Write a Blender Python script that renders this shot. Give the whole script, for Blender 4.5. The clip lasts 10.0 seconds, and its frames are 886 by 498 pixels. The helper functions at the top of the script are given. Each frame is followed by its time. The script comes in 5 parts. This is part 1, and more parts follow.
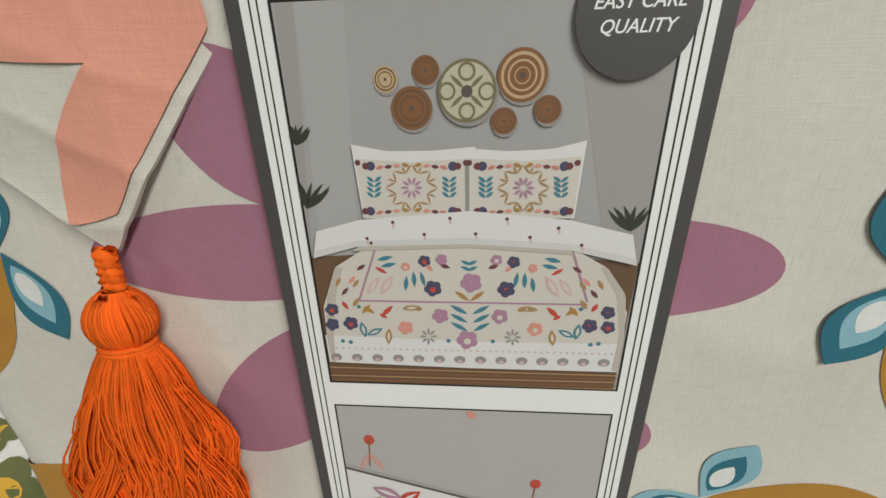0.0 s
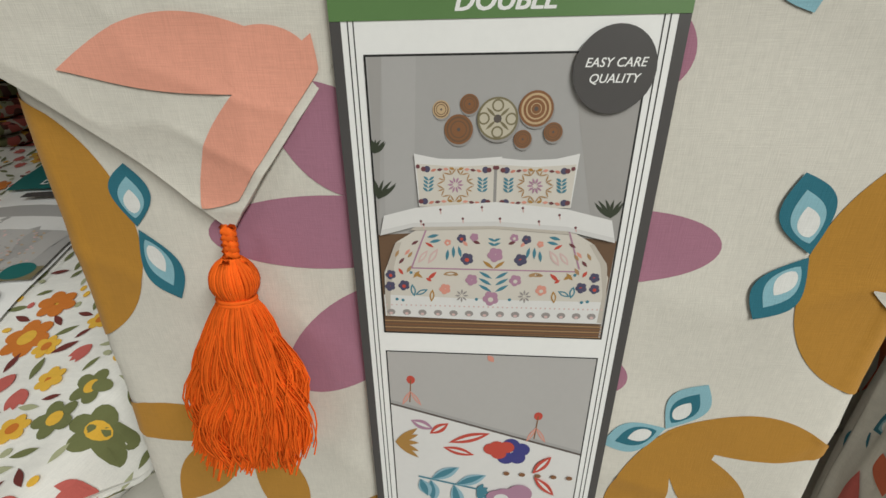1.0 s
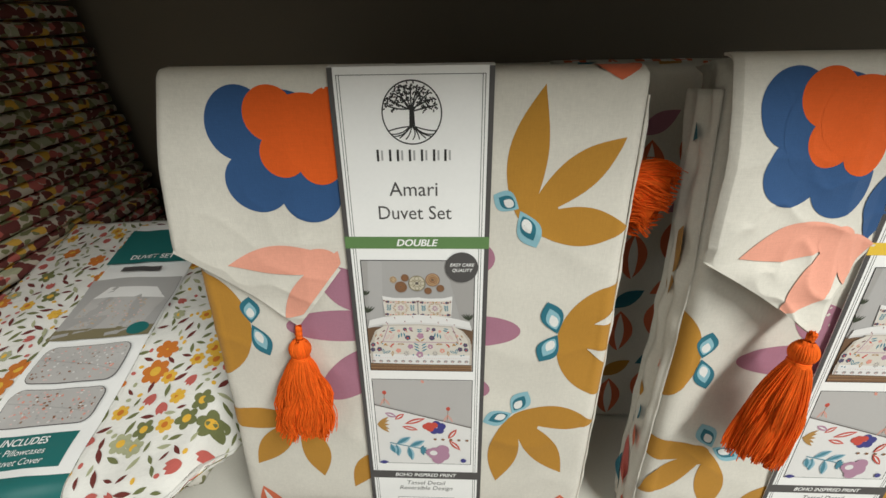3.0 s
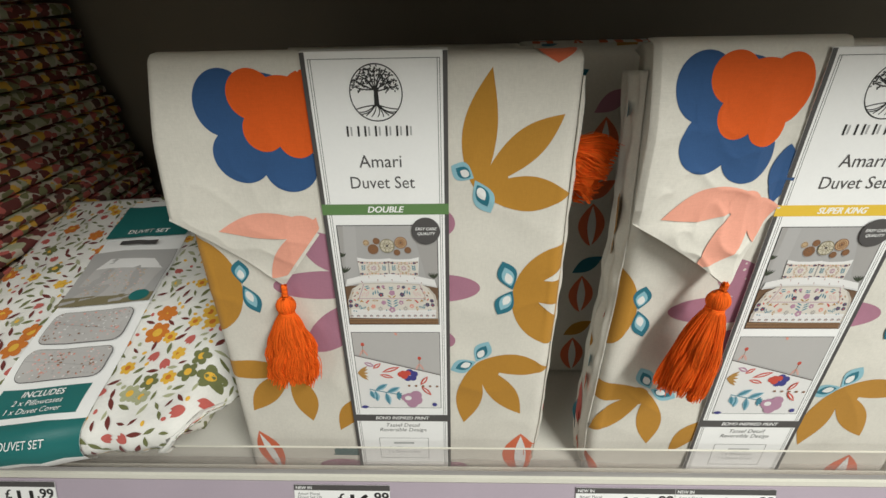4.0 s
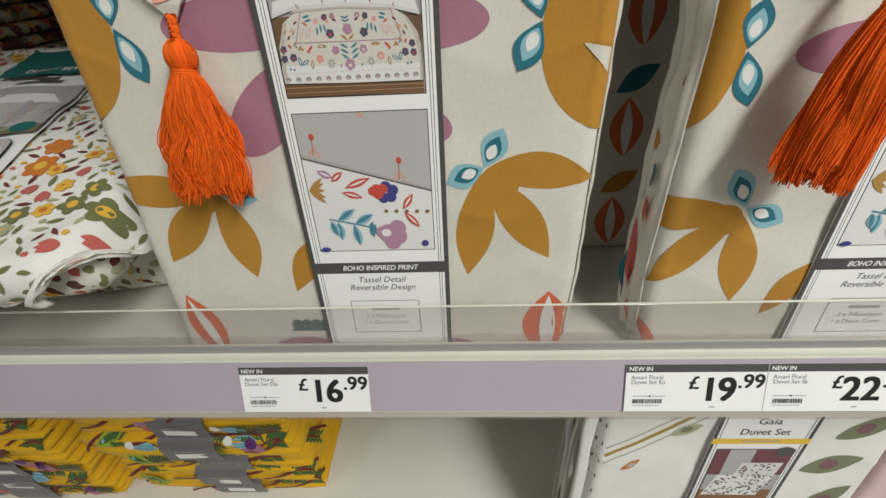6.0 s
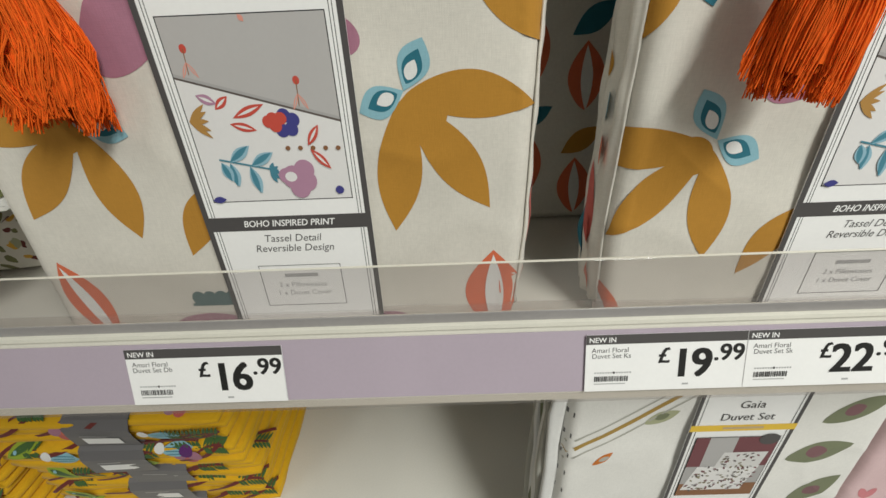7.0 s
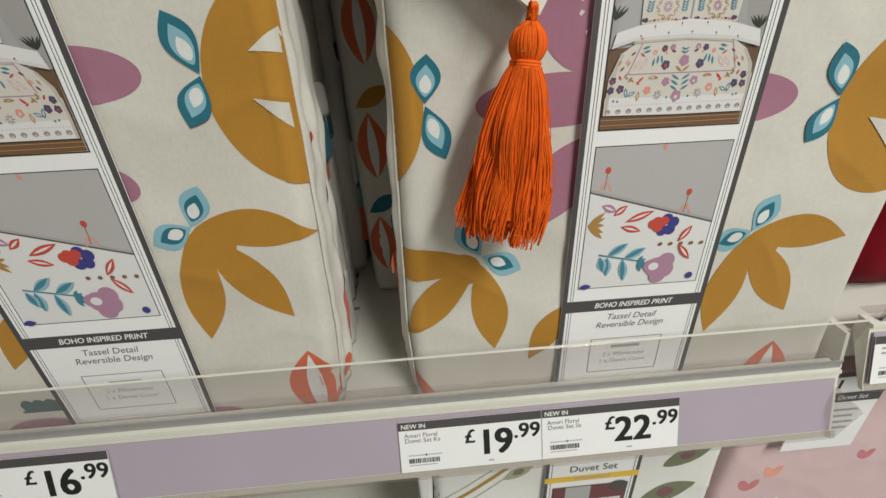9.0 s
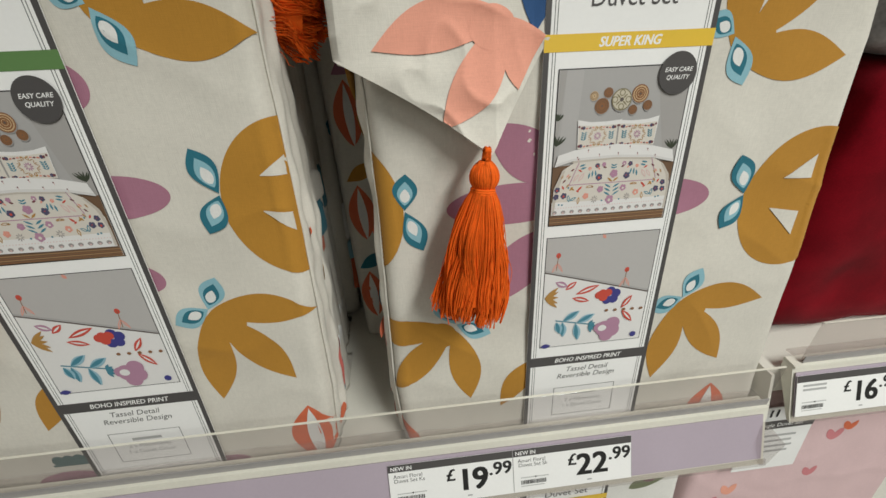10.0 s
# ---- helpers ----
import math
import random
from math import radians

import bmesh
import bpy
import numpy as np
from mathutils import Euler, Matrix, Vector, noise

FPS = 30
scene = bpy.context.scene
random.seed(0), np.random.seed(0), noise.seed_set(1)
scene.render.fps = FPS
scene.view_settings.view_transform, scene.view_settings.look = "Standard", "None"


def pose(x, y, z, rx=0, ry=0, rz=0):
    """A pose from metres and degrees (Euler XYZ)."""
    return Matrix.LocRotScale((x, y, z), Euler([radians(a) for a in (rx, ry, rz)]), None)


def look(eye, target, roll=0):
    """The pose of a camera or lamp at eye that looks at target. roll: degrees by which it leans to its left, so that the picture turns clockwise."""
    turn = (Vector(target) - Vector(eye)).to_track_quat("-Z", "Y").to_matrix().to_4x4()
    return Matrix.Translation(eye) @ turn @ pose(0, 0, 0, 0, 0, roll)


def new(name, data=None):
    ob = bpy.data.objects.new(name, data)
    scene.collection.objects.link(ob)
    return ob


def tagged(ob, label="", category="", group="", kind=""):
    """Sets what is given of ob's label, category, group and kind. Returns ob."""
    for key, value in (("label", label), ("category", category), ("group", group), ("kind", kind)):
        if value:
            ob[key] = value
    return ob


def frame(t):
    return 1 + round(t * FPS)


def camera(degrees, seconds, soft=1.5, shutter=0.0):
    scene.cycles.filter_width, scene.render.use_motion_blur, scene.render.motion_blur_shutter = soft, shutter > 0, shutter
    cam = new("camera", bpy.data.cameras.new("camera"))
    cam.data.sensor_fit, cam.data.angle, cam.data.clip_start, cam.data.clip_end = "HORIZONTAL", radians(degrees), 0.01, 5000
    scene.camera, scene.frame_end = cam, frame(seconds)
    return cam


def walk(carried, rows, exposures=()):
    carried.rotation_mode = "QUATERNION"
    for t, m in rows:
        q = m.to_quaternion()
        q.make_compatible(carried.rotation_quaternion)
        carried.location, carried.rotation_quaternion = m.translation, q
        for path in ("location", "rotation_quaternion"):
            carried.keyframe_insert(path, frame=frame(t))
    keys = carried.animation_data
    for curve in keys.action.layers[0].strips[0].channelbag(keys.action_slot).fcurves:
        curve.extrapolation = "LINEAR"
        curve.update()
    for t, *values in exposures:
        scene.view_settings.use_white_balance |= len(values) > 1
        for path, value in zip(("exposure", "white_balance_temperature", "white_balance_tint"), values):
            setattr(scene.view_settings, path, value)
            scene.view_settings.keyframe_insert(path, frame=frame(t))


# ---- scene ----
cam = camera(100.5, 10.0)
PATH = [
    (0, (0.122, -0.012, 1.382), (-0.025, 1.657, 0.289), -2.5),
    (0.5, (0.113, -0.026, 1.384), (-0.025, 1.648, 0.299), -1.8),
    (1, (0.113, -0.045, 1.395), (-0.022, 1.629, 0.309), -1.5),
    (1.5, (0.12, -0.072, 1.423), (-0.012, 1.603, 0.337), -1.3),
    (2, (0.126, -0.095, 1.458), (0.019, 1.594, 0.392), -0.9),
    (2.5, (0.135, -0.114, 1.502), (0.049, 1.579, 0.44), -0.9),
    (3.8, (0.171, -0.17, 1.541), (0.115, 1.469, 0.395), -1.4),
    (4, (0.174, -0.174, 1.538), (0.124, 1.453, 0.376), -1.3),
    (4.5, (0.18, -0.181, 1.499), (0.114, 1.413, 0.292), -2.1),
    (5, (0.183, -0.181, 1.451), (0.098, 1.382, 0.206), -2.6),
    (5.5, (0.181, -0.171, 1.397), (0.08, 1.375, 0.133), -3.2),
    (5.7, (0.179, -0.169, 1.38), (0.072, 1.378, 0.117), -3.5),
    (6.8, (0.196, -0.15, 1.306), (0.173, 1.387, 0.026), -2.4),
    (7, (0.216, -0.152, 1.301), (0.19, 1.417, 0.061), -2.6),
    (7.5, (0.264, -0.148, 1.305), (0.271, 1.435, 0.084), -2.4),
    (8, (0.298, -0.144, 1.31), (0.35, 1.452, 0.106), -1.9),
    (8.5, (0.317, -0.141, 1.328), (0.4, 1.459, 0.131), -1.7),
    (9, (0.329, -0.141, 1.36), (0.43, 1.465, 0.171), -1.8),
    (9.5, (0.333, -0.143, 1.387), (0.458, 1.469, 0.211), -1.8),
    (10, (0.339, -0.148, 1.422), (0.488, 1.474, 0.261), -1.8),
]
walk(cam, [(t, look(eye, target, roll)) for t, eye, target, roll in PATH],
     [(0, -0.10), (1, -0.06), (2.5, 0.16), (4, 0.10), (5.5, -0.06), (7, -0.02), (8, -0.10), (10, -0.22)])

# ---- world and light ----
world = bpy.data.worlds.new("shop_world")
scene.world = world
world.use_nodes = True
world.node_tree.nodes["Background"].inputs[0].default_value = (1.0, 0.93, 0.82, 1)
world.node_tree.nodes["Background"].inputs[1].default_value = 0.025


def area(name, eye, target, sx, sy, watts, color):
    d = bpy.data.lights.new(name, "AREA")
    d.shape, d.size, d.size_y, d.energy, d.color = "RECTANGLE", sx, sy, watts, color
    ob = new(name, d)
    ob.matrix_world = look(eye, target)
    return ob


WARM = (0.972, 0.985, 0.935)
area("ceiling_lamp", (-1.1, -1.2, 2.92), (-1.1, -1.2, 0), 0.3, 1.2, 9.0, WARM)
area("ceiling_lamp", (1.3, -1.2, 2.92), (1.3, -1.2, 0), 0.4, 1.6, 66, WARM)


# ---- materials ----
MATS = {}


def material(name, color, rough=0.6, metal=0.0, spec=0.5, bump=0.0, bump_scale=400.0, vary=0.06, vary_scale=9.0, weave=0.0, island=0.0, sheen=0.0, coat=0.0):
    """A surface with large stains, fine grain and an optional woven relief."""
    if name in MATS:
        return MATS[name]
    m = bpy.data.materials.new(name)
    m.use_nodes = True
    nt = m.node_tree
    b = nt.nodes["Principled BSDF"]
    b.inputs["Roughness"].default_value = rough
    b.inputs["Metallic"].default_value = metal
    b.inputs["Specular IOR Level"].default_value = spec
    b.inputs["Sheen Weight"].default_value = sheen
    b.inputs["Coat Weight"].default_value = coat
    tc = nt.nodes.new("ShaderNodeTexCoord")
    n1 = nt.nodes.new("ShaderNodeTexNoise")
    n1.inputs["Scale"].default_value = vary_scale
    n1.inputs["Detail"].default_value = 6
    nt.links.new(tc.outputs["Object"], n1.inputs["Vector"])
    n2 = nt.nodes.new("ShaderNodeTexNoise")
    n2.inputs["Scale"].default_value = bump_scale
    n2.inputs["Detail"].default_value = 3
    nt.links.new(tc.outputs["Object"], n2.inputs["Vector"])
    add = nt.nodes.new("ShaderNodeMath")
    add.operation = "MULTIPLY_ADD"
    nt.links.new(n2.outputs["Fac"], add.inputs[0])
    add.inputs[1].default_value = 0.5
    nt.links.new(n1.outputs["Fac"], add.inputs[2])
    rmp = nt.nodes.new("ShaderNodeMapRange")
    rmp.inputs["From Min"].default_value = 0.45
    rmp.inputs["From Max"].default_value = 1.05
    rmp.inputs["To Min"].default_value = 1.0 - 2 * vary
    rmp.inputs["To Max"].default_value = 1.0 + vary
    nt.links.new(add.outputs[0], rmp.inputs["Value"])
    mul = nt.nodes.new("ShaderNodeVectorMath")
    mul.operation = "SCALE"
    mul.inputs[0].default_value = color
    nt.links.new(rmp.outputs[0], mul.inputs["Scale"])
    out = mul.outputs[0]
    if island:
        g = nt.nodes.new("ShaderNodeNewGeometry")
        r2 = nt.nodes.new("ShaderNodeMapRange")
        r2.inputs["To Min"].default_value = 1 - island
        r2.inputs["To Max"].default_value = 1 + island
        nt.links.new(g.outputs["Random Per Island"], r2.inputs["Value"])
        m2 = nt.nodes.new("ShaderNodeVectorMath")
        m2.operation = "SCALE"
        nt.links.new(out, m2.inputs[0])
        nt.links.new(r2.outputs[0], m2.inputs["Scale"])
        out = m2.outputs[0]
    height = None
    if weave:
        # slubby plain weave: threads across and along, at about 3 per mm
        terms = []
        for axis, sc in (("x", (2600, 2600, 140)), ("z", (140, 140, 2600))):
            mp = nt.nodes.new("ShaderNodeMapping")
            mp.inputs["Scale"].default_value = sc
            nt.links.new(tc.outputs["Object"], mp.inputs["Vector"])
            nz = nt.nodes.new("ShaderNodeTexNoise")
            nz.inputs["Scale"].default_value = 1.0
            nz.inputs["Detail"].default_value = 2
            nt.links.new(mp.outputs[0], nz.inputs["Vector"])
            terms.append(nz.outputs["Fac"])
        sm = nt.nodes.new("ShaderNodeMath")
        sm.operation = "ADD"
        nt.links.new(terms[0], sm.inputs[0])
        nt.links.new(terms[1], sm.inputs[1])
        height = sm.outputs[0]
        r3 = nt.nodes.new("ShaderNodeMapRange")
        r3.inputs["From Min"].default_value = 0.7
        r3.inputs["From Max"].default_value = 1.3
        r3.inputs["To Min"].default_value = 1 - weave
        r3.inputs["To Max"].default_value = 1 + weave * 0.6
        nt.links.new(height, r3.inputs["Value"])
        m3 = nt.nodes.new("ShaderNodeVectorMath")
        m3.operation = "SCALE"
        nt.links.new(out, m3.inputs[0])
        nt.links.new(r3.outputs[0], m3.inputs["Scale"])
        out = m3.outputs[0]
    nt.links.new(out, b.inputs["Base Color"])
    if bump or weave:
        bp = nt.nodes.new("ShaderNodeBump")
        bp.inputs["Strength"].default_value = bump or 0.35
        bp.inputs["Distance"].default_value = 0.0003
        nt.links.new(height or n2.outputs["Fac"], bp.inputs["Height"])
        nt.links.new(bp.outputs[0], b.inputs["Normal"])
    MATS[name] = m
    return m


def cotton(name, color):
    return material(name, color, rough=0.85, spec=0.2, weave=0.06, bump=0.25, vary=0.035, vary_scale=14, sheen=0.1)


def ink(name, color):
    return material(name, color, rough=0.32, spec=0.45, vary=0.02, vary_scale=20)


CREAM = material("cream_cotton", (0.71, 0.68, 0.61), rough=0.85, spec=0.2, weave=0.06, bump=0.25, vary=0.055, vary_scale=16, sheen=0.1)
cotton("mustard_print", (0.48, 0.235, 0.035))
cotton("teal_print", (0.028, 0.165, 0.225))
cotton("sprig_print", (0.10, 0.16, 0.16))
cotton("sky_print", (0.27, 0.50, 0.58))
cotton("white_print", (0.80, 0.80, 0.78))
cotton("salmon_print", (0.82, 0.37, 0.27))
cotton("orange_print", (0.76, 0.115, 0.015))
cotton("navy_print", (0.035, 0.095, 0.235))
cotton("mauve_print", (0.41, 0.19, 0.265))
cotton("coral_print", (0.68, 0.16, 0.075))
cotton("olive_print", (0.17, 0.185, 0.075))
cotton("sage_print", (0.42, 0.43, 0.27))
cotton("maroon_print", (0.16, 0.035, 0.03))
cotton("rose_print", (0.55, 0.13, 0.11))
cotton("yellow_print", (0.80, 0.47, 0.06))
cotton("rust_print", (0.62, 0.19, 0.03))
WHITE_COTTON = cotton("white_cotton", (0.83, 0.82, 0.78))
TASSEL = material("orange_thread", (0.93, 0.145, 0.014), rough=0.75, spec=0.12, island=0.16, vary=0.1, vary_scale=60)
CARD = ink("white_card", (0.93, 0.93, 0.92))
ink("black_ink", (0.02, 0.02, 0.02))
ink("grey_ink", (0.085, 0.08, 0.08))
ink("pale_ink", (0.45, 0.45, 0.45))
ink("green_ink", (0.13, 0.25, 0.09))
ink("gold_ink", (0.83, 0.55, 0.06))
ink("teal_ink", (0.02, 0.16, 0.155))
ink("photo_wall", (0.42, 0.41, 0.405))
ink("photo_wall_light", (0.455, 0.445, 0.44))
ink("photo_sheet", (0.50, 0.485, 0.475))
ink("photo_white", (0.80, 0.79, 0.78))
ink("photo_fold", (0.70, 0.69, 0.68))
ink("photo_floor", (0.17, 0.10, 0.06))
ink("photo_plant", (0.05, 0.06, 0.04))
ink("photo_tan", (0.45, 0.27, 0.13))
ink("photo_brown", (0.26, 0.12, 0.055))
ink("photo_straw", (0.58, 0.42, 0.25))
ink("photo_olive", (0.22, 0.19, 0.11))
ink("photo_bone", (0.58, 0.53, 0.42))
ink("photo_ink", (0.09, 0.085, 0.15))
ink("photo_blush", (0.64, 0.24, 0.18))
ink("photo_red", (0.60, 0.085, 0.06))
ink("photo_coral", (0.75, 0.33, 0.26))
ink("photo_navy", (0.06, 0.06, 0.25))
ink("photo_teal", (0.07, 0.24, 0.32))
ink("photo_sky", (0.30, 0.50, 0.60))
ink("photo_mauve", (0.46, 0.25, 0.36))
ink("photo_pink", (0.70, 0.50, 0.48))
ink("photo_mustard", (0.46, 0.25, 0.07))
ink("photo_shadow", (0.12, 0.10, 0.09))
ink("photo_maroon", (0.18, 0.06, 0.07))
ink("photo_cover", (0.70, 0.655, 0.59))
ink("photo_cover_shade", (0.56, 0.51, 0.45))
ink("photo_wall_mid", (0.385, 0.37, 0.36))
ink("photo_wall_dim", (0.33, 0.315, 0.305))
ink("photo_grey", (0.34, 0.31, 0.30))
SHELF = material("cream_enamel", (0.74, 0.72, 0.65), rough=0.35, vary=0.04, vary_scale=5)
RAIL = material("ivory_plastic", (0.76, 0.74, 0.65), rough=0.3, vary=0.04, vary_scale=12)
LILAC = material("lilac_strip", (0.47, 0.40, 0.47), rough=0.28, vary=0.03, vary_scale=12)
YELLOW = cotton("mustard_yellow_cotton", (0.74, 0.42, 0.015))
PINK = cotton("pink_cotton", (0.72, 0.52, 0.53))
VELVET = material("crimson_velvet", (0.21, 0.003, 0.010), rough=0.9, spec=0.06, sheen=0.03, bump=0.3, bump_scale=900, vary=0.25, vary_scale=25)
SLEEVE_GREY = material("grey_card", (0.16, 0.155, 0.16), rough=0.4, vary=0.03)
FOOT_SHADE = material("foot_shade_grey", (0.36, 0.345, 0.34), rough=0.25, vary=0.06, vary_scale=20)
FLOOR = material("vinyl_floor", (0.32, 0.305, 0.28), rough=0.3, vary=0.05, vary_scale=2)
PLASTER = material("grey_paint", (0.60, 0.585, 0.55), rough=0.7, vary=0.02)
DARK_BACK = material("brown_back_panel", (0.17, 0.145, 0.11), rough=0.6, vary=0.05, vary_scale=3)
STEEL = material("grey_steel", (0.4, 0.4, 0.4), rough=0.4, metal=0.8)


def acrylic():
    m = bpy.data.materials.new("clear_acrylic")
    m.use_nodes = True
    nt = m.node_tree
    nt.nodes.clear()
    out = nt.nodes.new("ShaderNodeOutputMaterial")
    tr = nt.nodes.new("ShaderNodeBsdfTransparent")
    tr.inputs[0].default_value = (0.91, 0.895, 0.89, 1)
    gl = nt.nodes.new("ShaderNodeBsdfGlossy")
    gl.inputs["Roughness"].default_value = 0.08
    df = nt.nodes.new("ShaderNodeBsdfDiffuse")
    df.inputs[0].default_value = (0.6, 0.58, 0.55, 1)
    m1 = nt.nodes.new("ShaderNodeMixShader")
    m1.inputs[0].default_value = 0.055
    nt.links.new(tr.outputs[0], m1.inputs[1])
    nt.links.new(df.outputs[0], m1.inputs[2])
    m2 = nt.nodes.new("ShaderNodeMixShader")
    m2.inputs[0].default_value = 0.03
    nt.links.new(m1.outputs[0], m2.inputs[1])
    nt.links.new(gl.outputs[0], m2.inputs[2])
    nt.links.new(m2.outputs[0], out.inputs[0])
    return m


ACRYLIC = acrylic()


def ditsy(name, ground, cover):
    """Small dark-red, olive and ochre sprigs on off-white cotton."""
    m = bpy.data.materials.new(name)
    m.use_nodes = True
    nt = m.node_tree
    b = nt.nodes["Principled BSDF"]
    b.inputs["Roughness"].default_value = 0.85
    tc = nt.nodes.new("ShaderNodeTexCoord")
    nz = nt.nodes.new("ShaderNodeTexNoise")
    nz.inputs["Scale"].default_value = 60
    add = nt.nodes.new("ShaderNodeMixRGB")
    add.inputs[0].default_value = 0.012
    nt.links.new(tc.outputs["Object"], nz.inputs["Vector"])
    nt.links.new(tc.outputs["Object"], add.inputs[1])
    nt.links.new(nz.outputs["Color"], add.inputs[2])
    vo = nt.nodes.new("ShaderNodeTexVoronoi")
    vo.inputs["Scale"].default_value = 95
    nt.links.new(add.outputs[0], vo.inputs["Vector"])
    rp = nt.nodes.new("ShaderNodeValToRGB")
    rp.color_ramp.interpolation = "CONSTANT"
    cols = [(0.0, (0.15, 0.035, 0.03)), (0.3, (0.2, 0.2, 0.09)), (0.5, (0.5, 0.12, 0.10)), (0.62, (0.7, 0.4, 0.06)), (0.74, (0.4, 0.4, 0.26)), (0.88, (0.12, 0.05, 0.04))]
    el = rp.color_ramp.elements
    while len(el) < len(cols):
        el.new(0.5)
    for e, (p, c) in zip(el, cols):
        e.position, e.color = p, (*c, 1)
    sp = nt.nodes.new("ShaderNodeSeparateColor")
    nt.links.new(vo.outputs["Color"], sp.inputs[0])
    nt.links.new(sp.outputs[0], rp.inputs[0])
    lt = nt.nodes.new("ShaderNodeMath")
    lt.operation = "LESS_THAN"
    lt.inputs[1].default_value = cover
    nt.links.new(vo.outputs["Distance"], lt.inputs[0])
    mx = nt.nodes.new("ShaderNodeMixRGB")
    mx.inputs[1].default_value = (*ground, 1)
    nt.links.new(lt.outputs[0], mx.inputs[0])
    nt.links.new(rp.outputs[0], mx.inputs[2])
    nt.links.new(mx.outputs[0], b.inputs["Base Color"])
    return m


DITSY = ditsy("ditsy_cotton", (0.74, 0.71, 0.64), 0.42)
# for the tall stack: denser print, with its shade painted into a darker ground
DITSY_DENSE_SHADED = ditsy("shaded_dense_ditsy_cotton", (0.56, 0.50, 0.41), 0.66)


# ---- building helpers ----
def part(name, bm, mats, parent=None, label=""):
    """Links a bmesh as one mesh object under a thing or part."""
    me = bpy.data.meshes.new(name)
    bm.to_mesh(me)
    bm.free()
    for m in mats if isinstance(mats, (list, tuple)) else [mats]:
        me.materials.append(m)
    ob = new(name, me)
    if parent is not None:
        ob.parent = parent
    if label:
        tagged(ob, label)
    return ob


def smooth(ob):
    for p in ob.data.polygons:
        p.use_smooth = True
    return ob


def empty(name, m, label, category, group="", kind=""):
    ob = new(name)
    ob.empty_display_size = 0.02
    ob.matrix_world = m
    return tagged(ob, label, category, group, kind)


def box(bm, x0, x1, y0, y1, z0, z1, bevel=0.0):
    r = bmesh.ops.create_cube(bm, size=1.0)
    for v in r["verts"]:
        v.co = Vector((x0 + (v.co.x + 0.5) * (x1 - x0), y0 + (v.co.y + 0.5) * (y1 - y0), z0 + (v.co.z + 0.5) * (z1 - z0)))
    if bevel:
        es = list({e for v in r["verts"] for e in v.link_edges})
        bmesh.ops.bevel(bm, geom=es, offset=bevel, segments=3, profile=0.5, affect="EDGES")
    return bm


def extrude_profile(bm, profile, x0, x1, closed=True):
    """A (y, z) profile run along x."""
    a = [bm.verts.new((x0, y, z)) for y, z in profile]
    b = [bm.verts.new((x1, y, z)) for y, z in profile]
    n = len(profile)
    for i in range(n if closed else n - 1):
        j = (i + 1) % n
        bm.faces.new((a[i], a[j], b[j], b[i]))
    if closed:
        bm.faces.new(a[::-1])
        bm.faces.new(b)
    bmesh.ops.recalc_face_normals(bm, faces=bm.faces)
    return bm


def text_outline(body, size, shear=0.0, squeeze=1.0):
    """Vertices and faces of a line of lettering, centred on its own middle."""
    cu = bpy.data.curves.new("lettering", "FONT")
    cu.body, cu.size, cu.shear = body, 1.0, shear
    cu.align_x, cu.resolution_u = "CENTER", 3
    ob = new("lettering", cu)
    bpy.context.view_layer.update()
    dg = bpy.context.evaluated_depsgraph_get()
    me = bpy.data.meshes.new_from_object(ob.evaluated_get(dg))
    vs = [(v.co.x * size * squeeze, v.co.y * size) for v in me.vertices]
    fs = [tuple(p.vertices) for p in me.polygons]
    bpy.data.objects.remove(ob)
    bpy.data.curves.remove(cu)
    bpy.data.meshes.remove(me)
    return vs, fs


